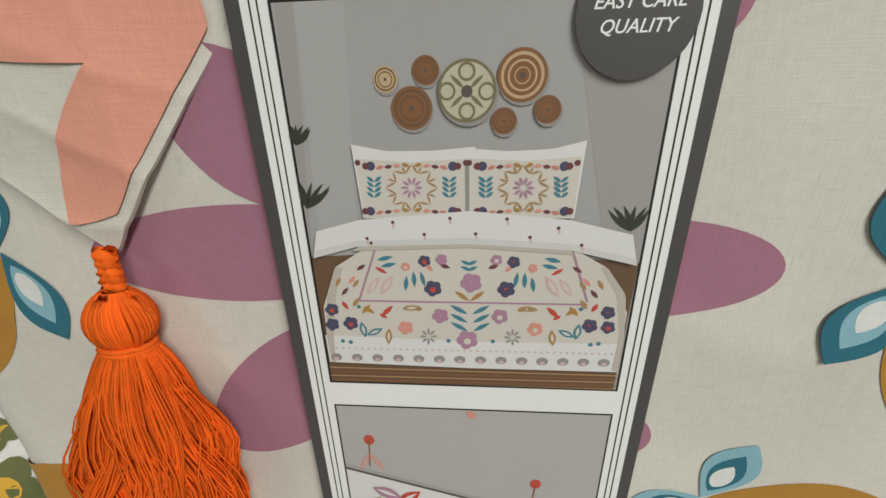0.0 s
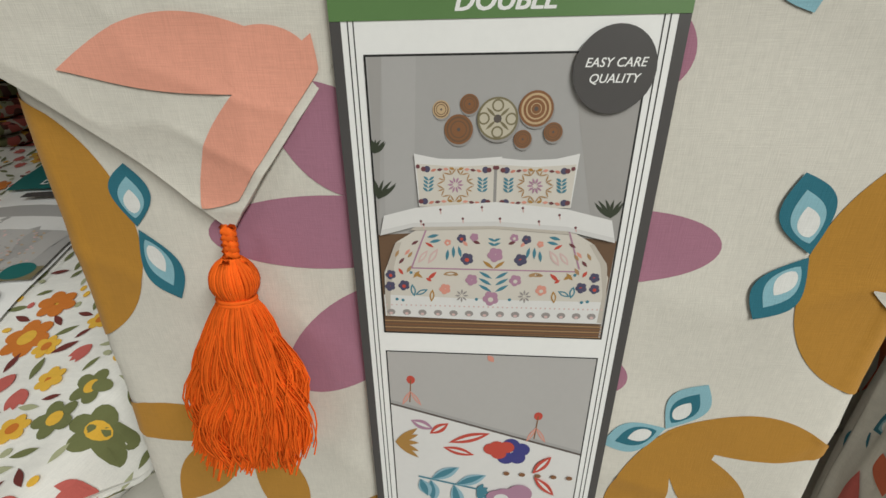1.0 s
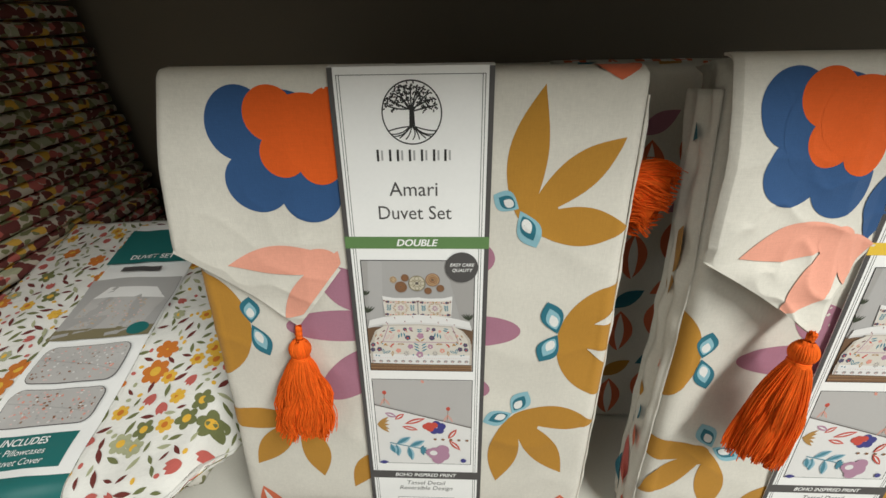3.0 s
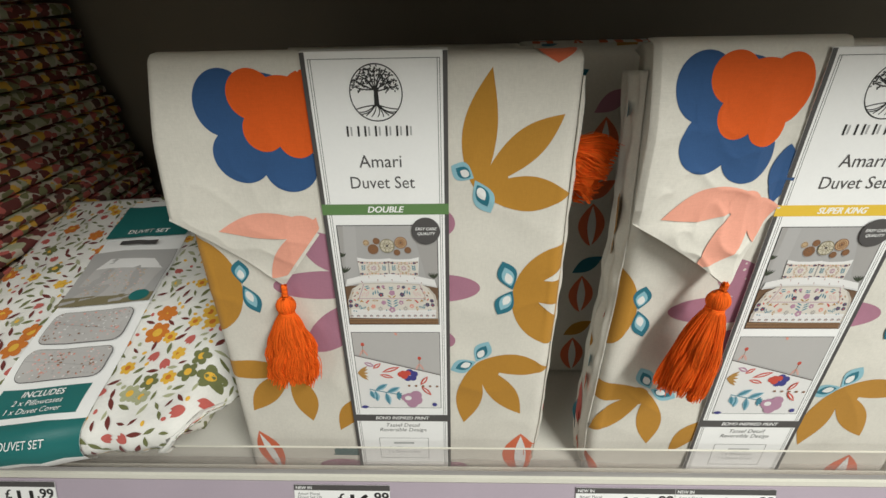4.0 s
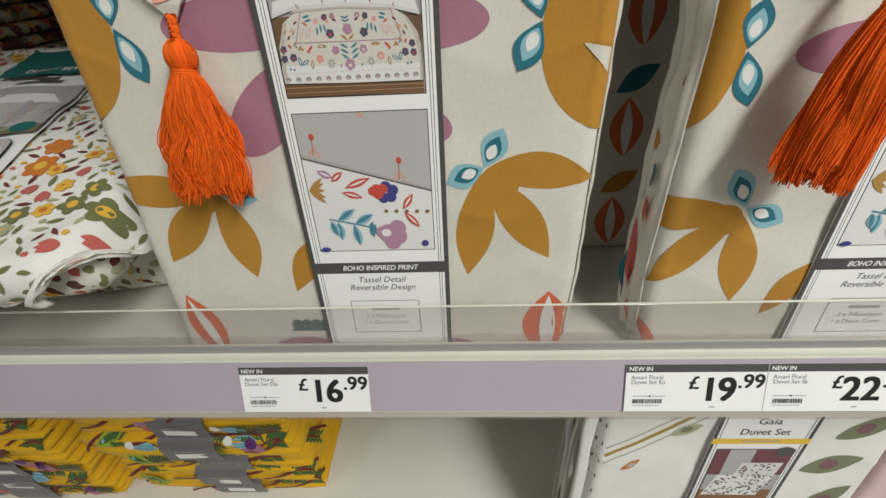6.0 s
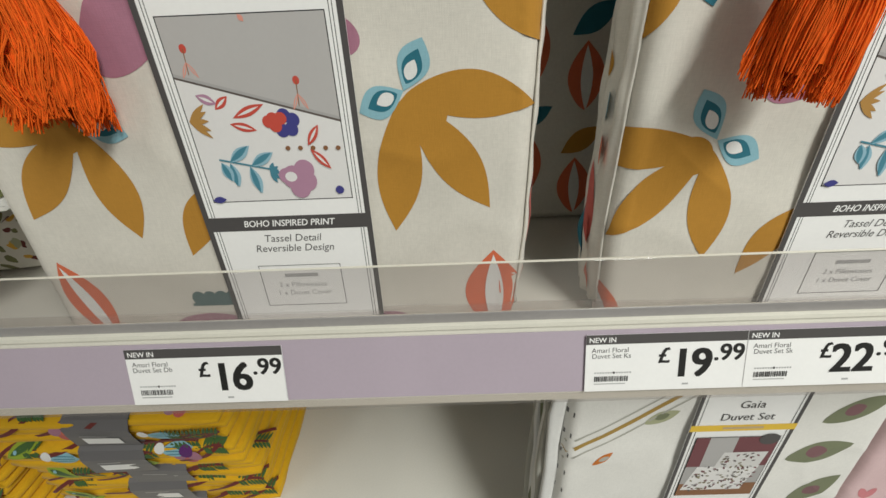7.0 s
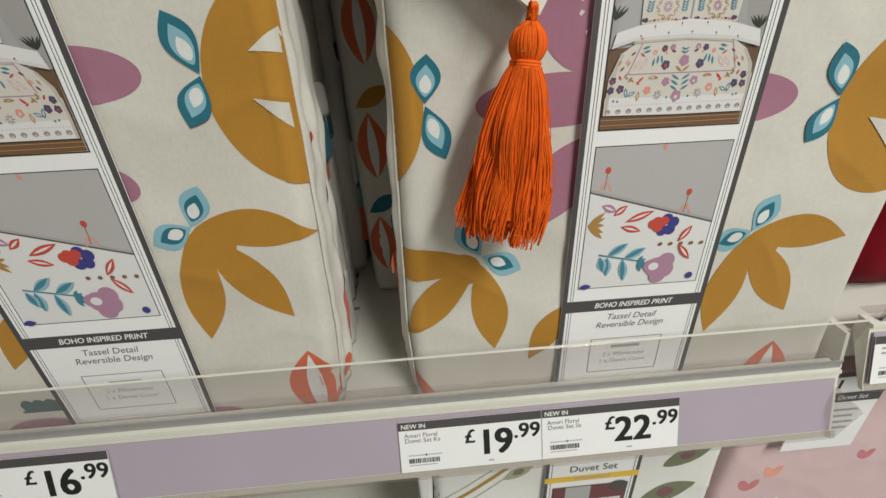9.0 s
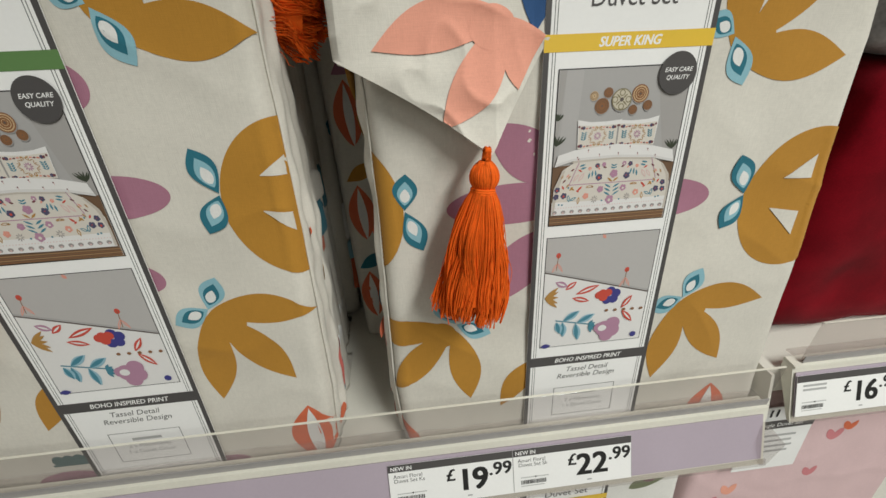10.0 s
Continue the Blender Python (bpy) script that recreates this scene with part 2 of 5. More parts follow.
class Art:
    """Flat printed shapes in a plane (u, v), in layers, laid on a surface by a mapping (u, v, lift) -> place."""

    def __init__(self, step=0.00006):
        self.vs, self.fs, self.names, self.layer, self.step, self.cycle, self.base, self.count = [], [], [], 0, step, 0, 0, 0

    def pool(self, n):
        """From here on the shapes share n layers in turn; 0: one layer each again."""
        self.layer = self.base = (self.base + self.cycle if self.cycle else self.layer) + 1
        self.cycle, self.count = n, 0

    def next(self):
        if self.cycle:
            self.count += 1
            self.layer = self.base + self.count % self.cycle
        else:
            self.layer += 1

    def _grid(self, rows, col):
        self.next()
        k = self.names.index(col) if col in self.names else len(self.names)
        if k == len(self.names):
            self.names.append(col)
        base = len(self.vs)
        w = len(rows[0])
        for r in rows:
            self.vs += [(u, v, self.layer * self.step) for u, v in r]
        for i in range(len(rows) - 1):
            for j in range(w - 1):
                a = base + i * w + j
                self.fs.append(((a, a + 1, a + w + 1, a + w), k))

    def petal(self, a, b, width, col, bend=0.0, base=0.0, tip=0.0, fat=0.5, n=18, m=6):
        """A petal from a to b; base and tip: how blunt its ends are; fat: where it is widest; bend: sideways bow."""
        ax, ay = a
        dx, dy = b[0] - ax, b[1] - ay
        ln = math.hypot(dx, dy) or 1e-6
        nx, ny = -dy / ln, dx / ln
        rows = []
        for i in range(n + 1):
            s = i / n
            q = s ** (math.log(0.5) / math.log(fat))
            w = math.sin(math.pi * q)
            lo, hi = (base, tip)
            e = (1 - s) * lo + s * hi
            w = w ** (1.0 - 0.55 * e) if w > 0 else 0.0
            if (i == 0 or i == n):
                w = 0.0
            off = bend * 4 * s * (1 - s)
            cx, cy = ax + dx * s + nx * off, ay + dy * s + ny * off
            rows.append([(cx + nx * width * 0.5 * w * (2 * j / m - 1), cy + ny * width * 0.5 * w * (2 * j / m - 1)) for j in range(m + 1)])
        self._grid(rows, col)

    def disc(self, c, ru, rv, col, turn=0.0, n=28, m=4, start=0.0, sweep=2 * math.pi, inner=0.0):
        ct, st = math.cos(turn), math.sin(turn)
        rows = []
        for i in range(m + 1):
            k = inner + (1 - inner) * i / m
            row = []
            for j in range(n + 1):
                a = start + sweep * j / n
                x, y = ru * k * math.cos(a), rv * k * math.sin(a)
                row.append((c[0] + x * ct - y * st, c[1] + x * st + y * ct))
            rows.append(row)
        self._grid(rows, col)

    def quad(self, a, b, c, d, col, n=1, m=1):
        rows = []
        for i in range(n + 1):
            s = i / n
            l = (a[0] + (d[0] - a[0]) * s, a[1] + (d[1] - a[1]) * s)
            r = (b[0] + (c[0] - b[0]) * s, b[1] + (c[1] - b[1]) * s)
            rows.append([(l[0] + (r[0] - l[0]) * j / m, l[1] + (r[1] - l[1]) * j / m) for j in range(m + 1)])
        self._grid(rows, col)

    def rect(self, u0, v0, u1, v1, col, n=1, m=1):
        self.quad((u0, v0), (u1, v0), (u1, v1), (u0, v1), col, n, m)

    def outline(self, u0, v0, u1, v1, w, col, n=1):
        self.rect(u0, v0, u1, v0 + w, col, 1, n)
        self.rect(u0, v1 - w, u1, v1, col, 1, n)
        self.rect(u0, v0 + w, u0 + w, v1 - w, col, n, 1)
        self.rect(u1 - w, v0 + w, u1, v1 - w, col, n, 1)

    def line(self, a, b, w, col, n=6, bend=0.0):
        dx, dy = b[0] - a[0], b[1] - a[1]
        ln = math.hypot(dx, dy) or 1e-6
        nx, ny = -dy / ln, dx / ln
        rows = []
        for i in range(n + 1):
            s = i / n
            o = bend * 4 * s * (1 - s)
            cx, cy = a[0] + dx * s + nx * o, a[1] + dy * s + ny * o
            rows.append([(cx + nx * w / 2, cy + ny * w / 2), (cx - nx * w / 2, cy - ny * w / 2)])
        self._grid(rows, col)

    def text(self, body, c, size, col, shear=0.0, bold=0.0, squeeze=1.0, turn=0.0):
        """A line of lettering centred at c; bold letters are struck several times, slightly apart."""
        k = self.names.index(col) if col in self.names else len(self.names)
        if k == len(self.names):
            self.names.append(col)
        vs, fs = text_outline(body, size, shear, squeeze)
        ct, st = math.cos(turn), math.sin(turn)
        self.next()
        tiny = 0.0
        for d in (-1.0, -0.35, 0.35, 1.0) if bold else (0.0,):
            for e in (-0.5, 0.5) if bold else (0.0,):
                tiny += 0.15
                base = len(self.vs)
                for x, y in vs:
                    x, y = x + d * bold * size, y - size * 0.35 + e * bold * size
                    self.vs.append((c[0] + x * ct - y * st, c[1] + x * st + y * ct, (self.layer + tiny) * self.step))
                for f in fs:
                    self.fs.append((tuple(base + i for i in f), k))

    def build(self, name, parent, mapping, label=""):
        me = bpy.data.meshes.new(name)
        me.from_pydata([mapping(u, v, l) for u, v, l in self.vs], [], [f for f, _ in self.fs])
        for c in self.names:
            me.materials.append(MATS[c])
        me.polygons.foreach_set("material_index", [k for _, k in self.fs])
        ob = new(name, me)
        ob.parent = parent
        if label:
            tagged(ob, label)
        return ob


# ---- structure ----
def slab(name, x0, x1, y0, y1, z0, z1, mat, label, cat, bevel=0.0, kind="structure"):
    ob = part(name, box(bmesh.new(), x0, x1, y0, y1, z0, z1, bevel), mat)
    return tagged(ob, label, cat, kind=kind)


slab("floor", -4, 4, -3, 1.2, -0.1, 0.0, FLOOR, "pale grey vinyl shop floor", "floor")
slab("ceiling", -4, 4, -3, 1.2, 3.0, 3.1, PLASTER, "plain grey painted shop ceiling", "ceiling")
slab("wall_north", -4, 4, 1.1, 1.2, 0, 3, PLASTER, "plain grey painted shop wall behind the shelving", "wall")
slab("wall_south", -4, 4, -3.1, -3.0, 0, 3, PLASTER, "plain grey painted shop wall across the aisle", "wall")
slab("wall_west", -4.1, -4, -3, 1.2, 0, 3, PLASTER, "plain grey painted shop end wall", "wall")
slab("wall_east", 4, 4.1, -3, 1.2, 0, 3, PLASTER, "plain grey painted shop end wall", "wall")
slab("back_panel", -1.3, 1.6, 0.50, 0.52, 0.0, 2.2, DARK_BACK, "brown metal back panel of the shelving", "back panel")

SHELF_Z = 1.098
RAIL_END = 0.632


def shelf(name, x0, x1, z, label, depth=0.47, front=0.012):
    """A pressed-metal shelf with a folded front edge and two brackets."""
    th = empty(name, pose((x0 + x1) / 2, front, z), label, "shelf", "shop shelves")
    w = (x1 - x0) / 2
    prof = [(0, 0), (depth, 0), (depth, -0.03), (depth - 0.002, -0.03), (depth - 0.002, -0.002), (0.002, -0.002), (0.002, -0.034), (0.014, -0.034), (0.014, -0.036), (0, -0.036)]
    part("tray", extrude_profile(bmesh.new(), prof, -w, w), SHELF, th)
    for s in (-w + 0.02, w - 0.02):
        part("bracket", extrude_profile(bmesh.new(), [(0.03, -0.004), (depth, -0.004), (depth, -0.06), (0.03, -0.03)], s - 0.002, s + 0.002), SHELF, th)
    return th


def price_rail(x0, x1, y, z, label):
    """A sloping ivory price rail with a lilac insert strip and a clear lip."""
    th = empty("price_rail", pose((x0 + x1) / 2, y, z), label, "price rail", "price rails")
    w = (x1 - x0) / 2
    body = [(0.012, 0.0065), (0.0025, 0.0065), (0.0015, 0.004), (-0.0192, -0.0365), (-0.0225, -0.0415), (-0.019, -0.0415), (0.010, -0.004)]
    part("rail_body", extrude_profile(bmesh.new(), body, -w, w), RAIL, th)
    strip = [(-0.0012, 0.0025), (-0.0205, -0.0355), (-0.0200, -0.0357), (-0.0007, 0.0023)]
    part("lilac_strip", extrude_profile(bmesh.new(), strip, -w + 0.002, w - 0.004), LILAC, th, "lilac paper strip")
    lip = [(-0.0218, -0.0355), (-0.0245, -0.0412), (-0.0235, -0.0416), (-0.0208, -0.0359)]
    part("clear_lip", extrude_profile(bmesh.new(), lip, -w, w), ACRYLIC, th)
    part("top_edge", extrude_profile(bmesh.new(), [(0.0002, 0.0060), (0.0125, 0.0060), (0.0125, 0.0085), (0.0012, 0.0085)], -w, w), RAIL, th)
    for s in (w - 0.006, ):
        part("end_clip", box(bmesh.new(), s, s + 0.008, -0.024, 0.0, -0.042, -0.006, 0.002), ACRYLIC, th)
    return th


def riser(x0, x1, y, z, high, label):
    """A clear acrylic riser standing along the shelf front."""
    th = empty("shelf_riser", pose((x0 + x1) / 2, y, z, -6), label, "shelf riser", "shelf risers")
    w = (x1 - x0) / 2
    ob = part("pane", box(bmesh.new(), -w, w, 0, 0.002, 0, high, 0.0006), ACRYLIC, th)
    ob.visible_shadow = False
    # added grey strip that draws the shadow line at the pane's foot
    part("foot_shade_strip", box(bmesh.new(), -w, w, -0.0008, -0.0002, 0.0, 0.0075, 0.0002), FOOT_SHADE, th, "added grey strip for the shadow line along its foot")
    # ivory sliver painting the bright glint on the clear pane's top edge
    part("edge_glint", box(bmesh.new(), -w, w, 0.0001, 0.0019, high, high + 0.0006, 0.0002), RAIL, th)
    ob = part("foot", box(bmesh.new(), -w, w, 0.002, 0.016, 0, 0.0015, 0.0004), ACRYLIC, th)
    ob.visible_shadow = False
    return th


shelf("shelf", -1.2, 0.634, SHELF_Z, "cream enamelled metal shop shelf holding duvet sets")
shelf("shelf", -1.2, 0.634, 0.64, "cream enamelled metal lower shelf holding folded bedding", front=-0.08, depth=0.56)
shelf("shelf", 0.640, 1.5, 1.126, "cream enamelled metal shelf of the next bay", front=0.03)
shelf("shelf", 0.640, 1.5, 0.64, "cream enamelled metal lower shelf of the next bay", front=-0.08, depth=0.56)
shelf("shelf", -1.2, 1.5, 1.605, "cream enamelled metal upper shelf over the duvet sets", front=0.012, depth=0.47)
bay = bpy.data.objects["shelf.002"]
part("end_plate", extrude_profile(bmesh.new(), [(-0.012, 0.012), (0.30, 0.002), (0.30, -0.055), (0.02, -0.055), (-0.028, -0.030)], -0.431, -0.428), SHELF, bay)
price_rail(-1.2, RAIL_END, 0.0, 1.109, "ivory plastic price rail with lilac strip on the shelf edge")
price_rail(0.666, 1.5, 0.022, 1.130, "ivory plastic price rail of the next bay")
riser(-1.2, RAIL_END, 0.0045, 1.1177, 0.044, "clear acrylic riser along the shelf front")
riser(0.675, 1.5, 0.0265, 1.1387, 0.045, "clear acrylic riser of the next bay")


# ---- shelf-edge labels ----
def price_label(x, y, z, pounds, pence, size_name, wide, label, title=True):
    """A printed card in the rail: grey heading, product lines, barcode, price."""
    m = pose(x, y - 0.0030, z) @ pose(0, 0, 0, -27.0)
    th = empty("price_label", m, label, "price label", "shelf-edge price labels")
    part("card", box(bmesh.new(), 0, wide, -0.0009, -0.0005, -0.0395, 0, 0.0001), CARD, th)
    a = Art(0.000012)
    a.rect(0, -0.0065, wide, 0, "grey_ink")
    a.rect(wide - 0.0003, -0.0375, wide, 0, "pale_ink")
    if title:
        a.text("NEW IN", (0.0105, -0.0035), 0.0048, "white_card", bold=0.015)
        a.text("Amari Floral", (0.0155, -0.0105), 0.0047, "grey_ink")
        a.text("Duvet Set " + size_name, (0.0165, -0.0145), 0.0047, "grey_ink")
    else:
        for k in range(2):
            a.rect(0.006, -0.011 - 0.004 * k, 0.029, -0.009 - 0.004 * k, "pale_ink")
    a.pool(4)
    for k in range(13):
        a.rect(0.006 + 0.0017 * k + (k > 6) * 0.002, -0.0268, 0.0072 + 0.0017 * k + (k > 6) * 0.002, -0.0258, "pale_ink")
    a.disc((0.0185, -0.0263), 0.0008, 0.0008, "black_ink", n=10, m=1)
    rr = random.Random(int(pounds))
    u = 0.006
    while u < 0.027:
        w = rr.choice((0.0003, 0.0006, 0.0009))
        a.rect(u, -0.0325, u + w, -0.0288, "black_ink")
        u += w + rr.choice((0.0003, 0.0005))
    a.rect(0.006, -0.0345, 0.026, -0.0338, "pale_ink")
    cx = 0.042 if wide > 0.1 else 0.040
    a.text("\u00a3", (cx + 0.0080, -0.0150), 0.0150, "black_ink", bold=0.022)
    for k, digit in enumerate(pounds):
        a.text(digit, (cx + 0.0185 + 0.0140 * k + (0.0015 if digit == "1" else 0.0), -0.0205), 0.0275, "black_ink", bold=0.030)
    a.text("." + pence, (cx + 0.0495, -0.0140), 0.0160, "black_ink", bold=0.025)
    a.rect(cx + 0.021, -0.0362, cx + 0.025, -0.0350, "pale_ink")
    a.build("label_print", th, lambda u, v, l: (u, -0.00095 - l, v))
    return th


price_label(0.0045, 0.0, 1.1095, "16", "99", "Db", 0.1025, "white shelf-edge price label reading 16.99 pounds")
price_label(0.302, 0.0, 1.1095, "19", "99", "Ks", 0.1022, "white shelf-edge price label reading 19.99 pounds")
price_label(0.4045, 0.0, 1.1095, "22", "99", "Sk", 0.1022, "white shelf-edge price label reading 22.99 pounds")
price_label(-0.361, 0.0, 1.1095, "11", "99", "Ks", 0.104, "white shelf-edge price label reading 11.99 pounds", False)
price_label(0.668, 0.022, 1.1305, "16", "99", "Db", 0.105, "white price label of the next bay reading 16.99 pounds", False)


# ---- the two tasselled duvet sets ----
BASE_Z = 1.10


class Pack:
    """A folded duvet cover in envelope shape, standing upright and leaning back; places are (x, z) on its face."""

    def __init__(self, label, left, right, high, thick, seed, print_shift, group="boho duvet sets", y0=0.0, back=0.0, base=(0.0165, 1.10), lean=-12.0, material=None, taper=0.006):
        self.taper = taper
        self.left, self.right, self.high, self.thick, self.seed, self.y0 = left, right, high, thick, seed, y0
        self.by, self.bz = base
        self.mat = material or CREAM
        self.cx = (left(1.3) + right(1.3)) / 2
        self.du, self.dv = print_shift
        self.thing = empty("duvet_set", Matrix.Translation((self.cx, self.by + back, self.bz)) @ pose(0, 0, 0, lean), label, "duvet set", group)

    def front(self, x, z):
        """The depth of the face at (x, z)."""
        r = 0.011
        n = noise.noise(Vector((x * 9 + self.seed, z * 7, 0))) * 0.0015 + noise.noise(Vector((x * 34, z * 26 + self.seed, 3))) * 0.0007
        w = 1.0 - abs(noise.noise(Vector((x * 11 + z * 6 + self.seed, z * 13, 5))))
        y = self.y0 + n - 0.0009 * w ** 9
        for d in (x - self.left(z), self.right(z) - x, self.bz + self.high - z):
            d = max(d, 0.0)
            if d < r:
                y += r - math.sqrt(max(0.0, r * r - (r - d) ** 2))
        return y

    def at(self, x, z, lift=0.0):
        """The place on the face, wrapped round its sides."""
        extra = 0.0
        x = max(self.left(z), min(self.right(z), x))
        if lift and min(x - self.left(z), self.right(z) - x) < 0.012:
            lift += 0.0005
        top = self.bz + self.high
        if z > top:
            extra, z = extra + z - top, top + lift
        return Vector((x - self.cx, self.front(x, z) + extra - lift, max(z - self.bz, 0.0003)))

    def body(self):
        nx, nz = 96, 80
        bm = bmesh.new()
        grid = []
        for i in range(nz + 1):
            z = self.bz + self.high * i / nz
            l, r = self.left(z), self.right(z)
            grid.append([bm.verts.new(self.at(l + (r - l) * j / nx, z)) for j in range(nx + 1)])
        for i in range(nz):
            for j in range(nx):
                bm.faces.new((grid[i][j], grid[i][j + 1], grid[i + 1][j + 1], grid[i + 1][j]))
        ring = [grid[i][0] for i in range(nz + 1)][::-1] + grid[0][1:] + [grid[i][nx] for i in range(1, nz + 1)] + grid[nz][1:-1][::-1]
        steps = 12
        prev = ring
        mid = Vector((0, 0, self.high / 2))
        for k in range(1, steps + 1):
            s = k / steps
            cur = []
            for v in ring:
                y = v.co.y + (self.thick - 0.011) * s
                q = Vector((v.co.x * 30, y * 120, v.co.z * 5 + self.seed))
                fold = 0.0008 * math.sin(y * 260 + 5.0 * noise.noise(Vector((v.co.x * 3, 0, v.co.z * 6 + self.seed)))) + 0.0022 * noise.noise(q)
                fold -= self.taper * s
                d = (v.co - mid)
                side = Vector((math.copysign(1, d.x), 0, 0)) if abs(d.x) / 0.15 > abs(d.z) / (self.high / 2) else Vector((0, 0, math.copysign(1, d.z)))
                co = Vector((v.co.x, y, v.co.z)) + side * fold
                co.z = max(co.z, 0.0005 + 0.2126 * max(0.0, y))
                cur.append(bm.verts.new(co))
            for a in range(len(ring)):
                b = (a + 1) % len(ring)
                bm.faces.new((prev[a], prev[b], cur[b], cur[a]))
            prev = cur
        bm.faces.new(prev[::-1])
        bmesh.ops.recalc_face_normals(bm, faces=bm.faces)
        return smooth(part("folded_cover", bm, self.mat, self.thing))

    def side_at(self, depth, z, lift):
        """A place on the left side, depth behind the face."""
        return Vector((self.left(z) - self.cx - 0.0075 + depth * self.taper / (self.thick - 0.011) - lift, self.y0 + 0.011 + depth, z - self.bz))

    def motif(self, name, draw, label="", mapping=None):
        a = Art(0.00003)
        draw(a)
        f = mapping or self.at
        du, dv = self.du, self.dv
        return smooth(a.build(name, self.thing, lambda u, v, l: f(u + du, v + dv, 0.00018 + l), label))


def eye_petal(a, p, q, w, outer, mid):
    """A leaf of three nested colours."""
    a.petal(p, q, w, outer, fat=0.56, base=0.3)
    d = (q[0] - p[0], q[1] - p[1])
    p1, q1 = (p[0] + d[0] * 0.14, p[1] + d[1] * 0.14), (p[0] + d[0] * 0.80, p[1] + d[1] * 0.80)
    a.petal(p1, q1, w * 0.62, mid, fat=0.5, base=0.4)
    p2, q2 = (p[0] + d[0] * 0.22, p[1] + d[1] * 0.22), (p[0] + d[0] * 0.60, p[1] + d[1] * 0.60)
    a.petal(p2, q2, w * 0.40, "white_print", fat=0.45, base=0.6, tip=0.3)


def fan(a, base, petals, heart):
    """A mustard flower: petals that share a heart."""
    for tip, w, bend, fat in petals:
        a.petal(base, tip, w, "mustard_print", bend=bend, fat=fat, base=0.55, n=30, m=14)
    a.disc(heart[:2], heart[2], heart[3], "mustard_print", n=36, m=8)


def top_flower(a):
    fan(a, (0.1935, 1.417), [((0.202, 1.5020), 0.0250, 0.0035, 0.47), ((0.254, 1.4713), 0.0240, 0.001, 0.57), ((0.2658, 1.4126), 0.0275, -0.001, 0.53)], (0.2045, 1.4235, 0.0125, 0.0120))
    eye_petal(a, (0.1905, 1.4265), (0.1735, 1.4358), 0.0145, "sky_print", "teal_print")
    eye_petal(a, (0.1915, 1.425), (0.2042, 1.3988), 0.0165, "sky_print", "teal_print")


def side_flower(a):
    a.disc((0.2710, 1.3215), 0.0455, 0.0500, "mustard_print", n=90, m=30)
    a.layer += 14
    a.quad((0.2488, 1.3170), (0.2720, 1.2955), (0.2720, 1.3135), (0.2488, 1.3176), "cream_cotton", 14, 6)
    a.quad((0.2515, 1.3386), (0.2720, 1.3375), (0.2720, 1.3535), (0.2515, 1.3390), "cream_cotton", 14, 6)
    eye_petal(a, (0.2255, 1.3298), (0.2158, 1.3566), 0.0165, "teal_print", "sky_print")
    eye_petal(a, (0.2255, 1.3288), (0.2137, 1.3052), 0.0165, "teal_print", "sky_print")


def low_flower(a):
    fan(a, (0.195, 1.2475), [((0.2657, 1.2422), 0.0235, 0.0035, 0.5), ((0.2418, 1.1860), 0.0250, 0.0015, 0.55), ((0.1850, 1.1728), 0.0255, 0.0005, 0.52)], (0.2065, 1.2395, 0.0118, 0.0118))
    eye_petal(a, (0.1960, 1.2512), (0.1718, 1.2412), 0.0165, "sky_print", "teal_print")
    eye_petal(a, (0.1960, 1.2510), (0.2070, 1.2748), 0.0165, "sky_print", "teal_print")


def left_flower(a):
    a.disc((-0.0515, 1.3345), 0.0425, 0.0490, "mustard_print", n=90, m=30)
    a.layer += 4
    eye_petal(a, (-0.0082, 1.3360), (-0.0060, 1.3590), 0.0155, "teal_print", "sky_print")
    eye_petal(a, (-0.0080, 1.3350), (0.0018, 1.3070), 0.0155, "teal_print", "sky_print")


def low_left_flower(a):
    fan(a, (0.0175, 1.2410), [((-0.060, 1.2470), 0.0225, 0.002, 0.5), ((-0.0300, 1.1888), 0.0235, -0.002, 0.55), ((0.0290, 1.1740), 0.0240, 0.002, 0.54)], (0.0075, 1.2365, 0.0122, 0.0110))
    eye_petal(a, (0.0195, 1.2455), (0.0055, 1.2712), 0.0165, "sky_print", "teal_print")
    eye_petal(a, (0.0200, 1.2450), (0.0458, 1.2342), 0.0165, "sky_print", "teal_print")


MAUVE = (((0.062, 1.3345), 0.0435, 0.0137, 0.03), ((0.0675, 1.2890), 0.0350, 0.0170, 0.72), ((0.165, 1.3310), 0.0328, 0.0131, 0.0), ((0.1610, 1.3910), 0.0155, 0.0125, -0.2), ((0.161, 1.2780), 0.0160, 0.0100, -0.3), ((0.053, 1.1060), 0.0270, 0.0110, 0.0), ((0.174, 1.1060), 0.0160, 0.0080, 0.0))


def mauve_oval(c, ru, rv, turn):
    return lambda a: a.disc(c, ru, rv, "mauve_print", turn=turn, n=44, m=6)


def mauve_leaf(a):
    a.petal((0.046, 1.384), (0.096, 1.346), 0.031, "mauve_print", fat=0.5, base=0.4)


def bud(a, p, q, w):
    a.petal(p, q, w, "coral_print", fat=0.5, base=0.5)
    a.layer += 9
    a.petal((p[0] + 0.001, p[1]), (q[0], q[1] - 0.003), w * 0.32, "white_print", fat=0.5, base=0.3)


def mustard_leaf(a):
    a.petal((0.089, 1.209), (0.056, 1.161), 0.021, "mustard_print", bend=-0.003)


def teal_sprig(a):
    for k in range(4):
        a.disc((0.050 + 0.0075 * k, 1.1290), 0.0050, 0.0060, "sprig_print", n=14, m=2)
    a.line((0.044, 1.1245), (0.078, 1.1245), 0.0022, "sprig_print")


def top_bud(a):
    a.petal((0.246, 1.530), (0.246, 1.5035), 0.030, "coral_print", base=0.6)


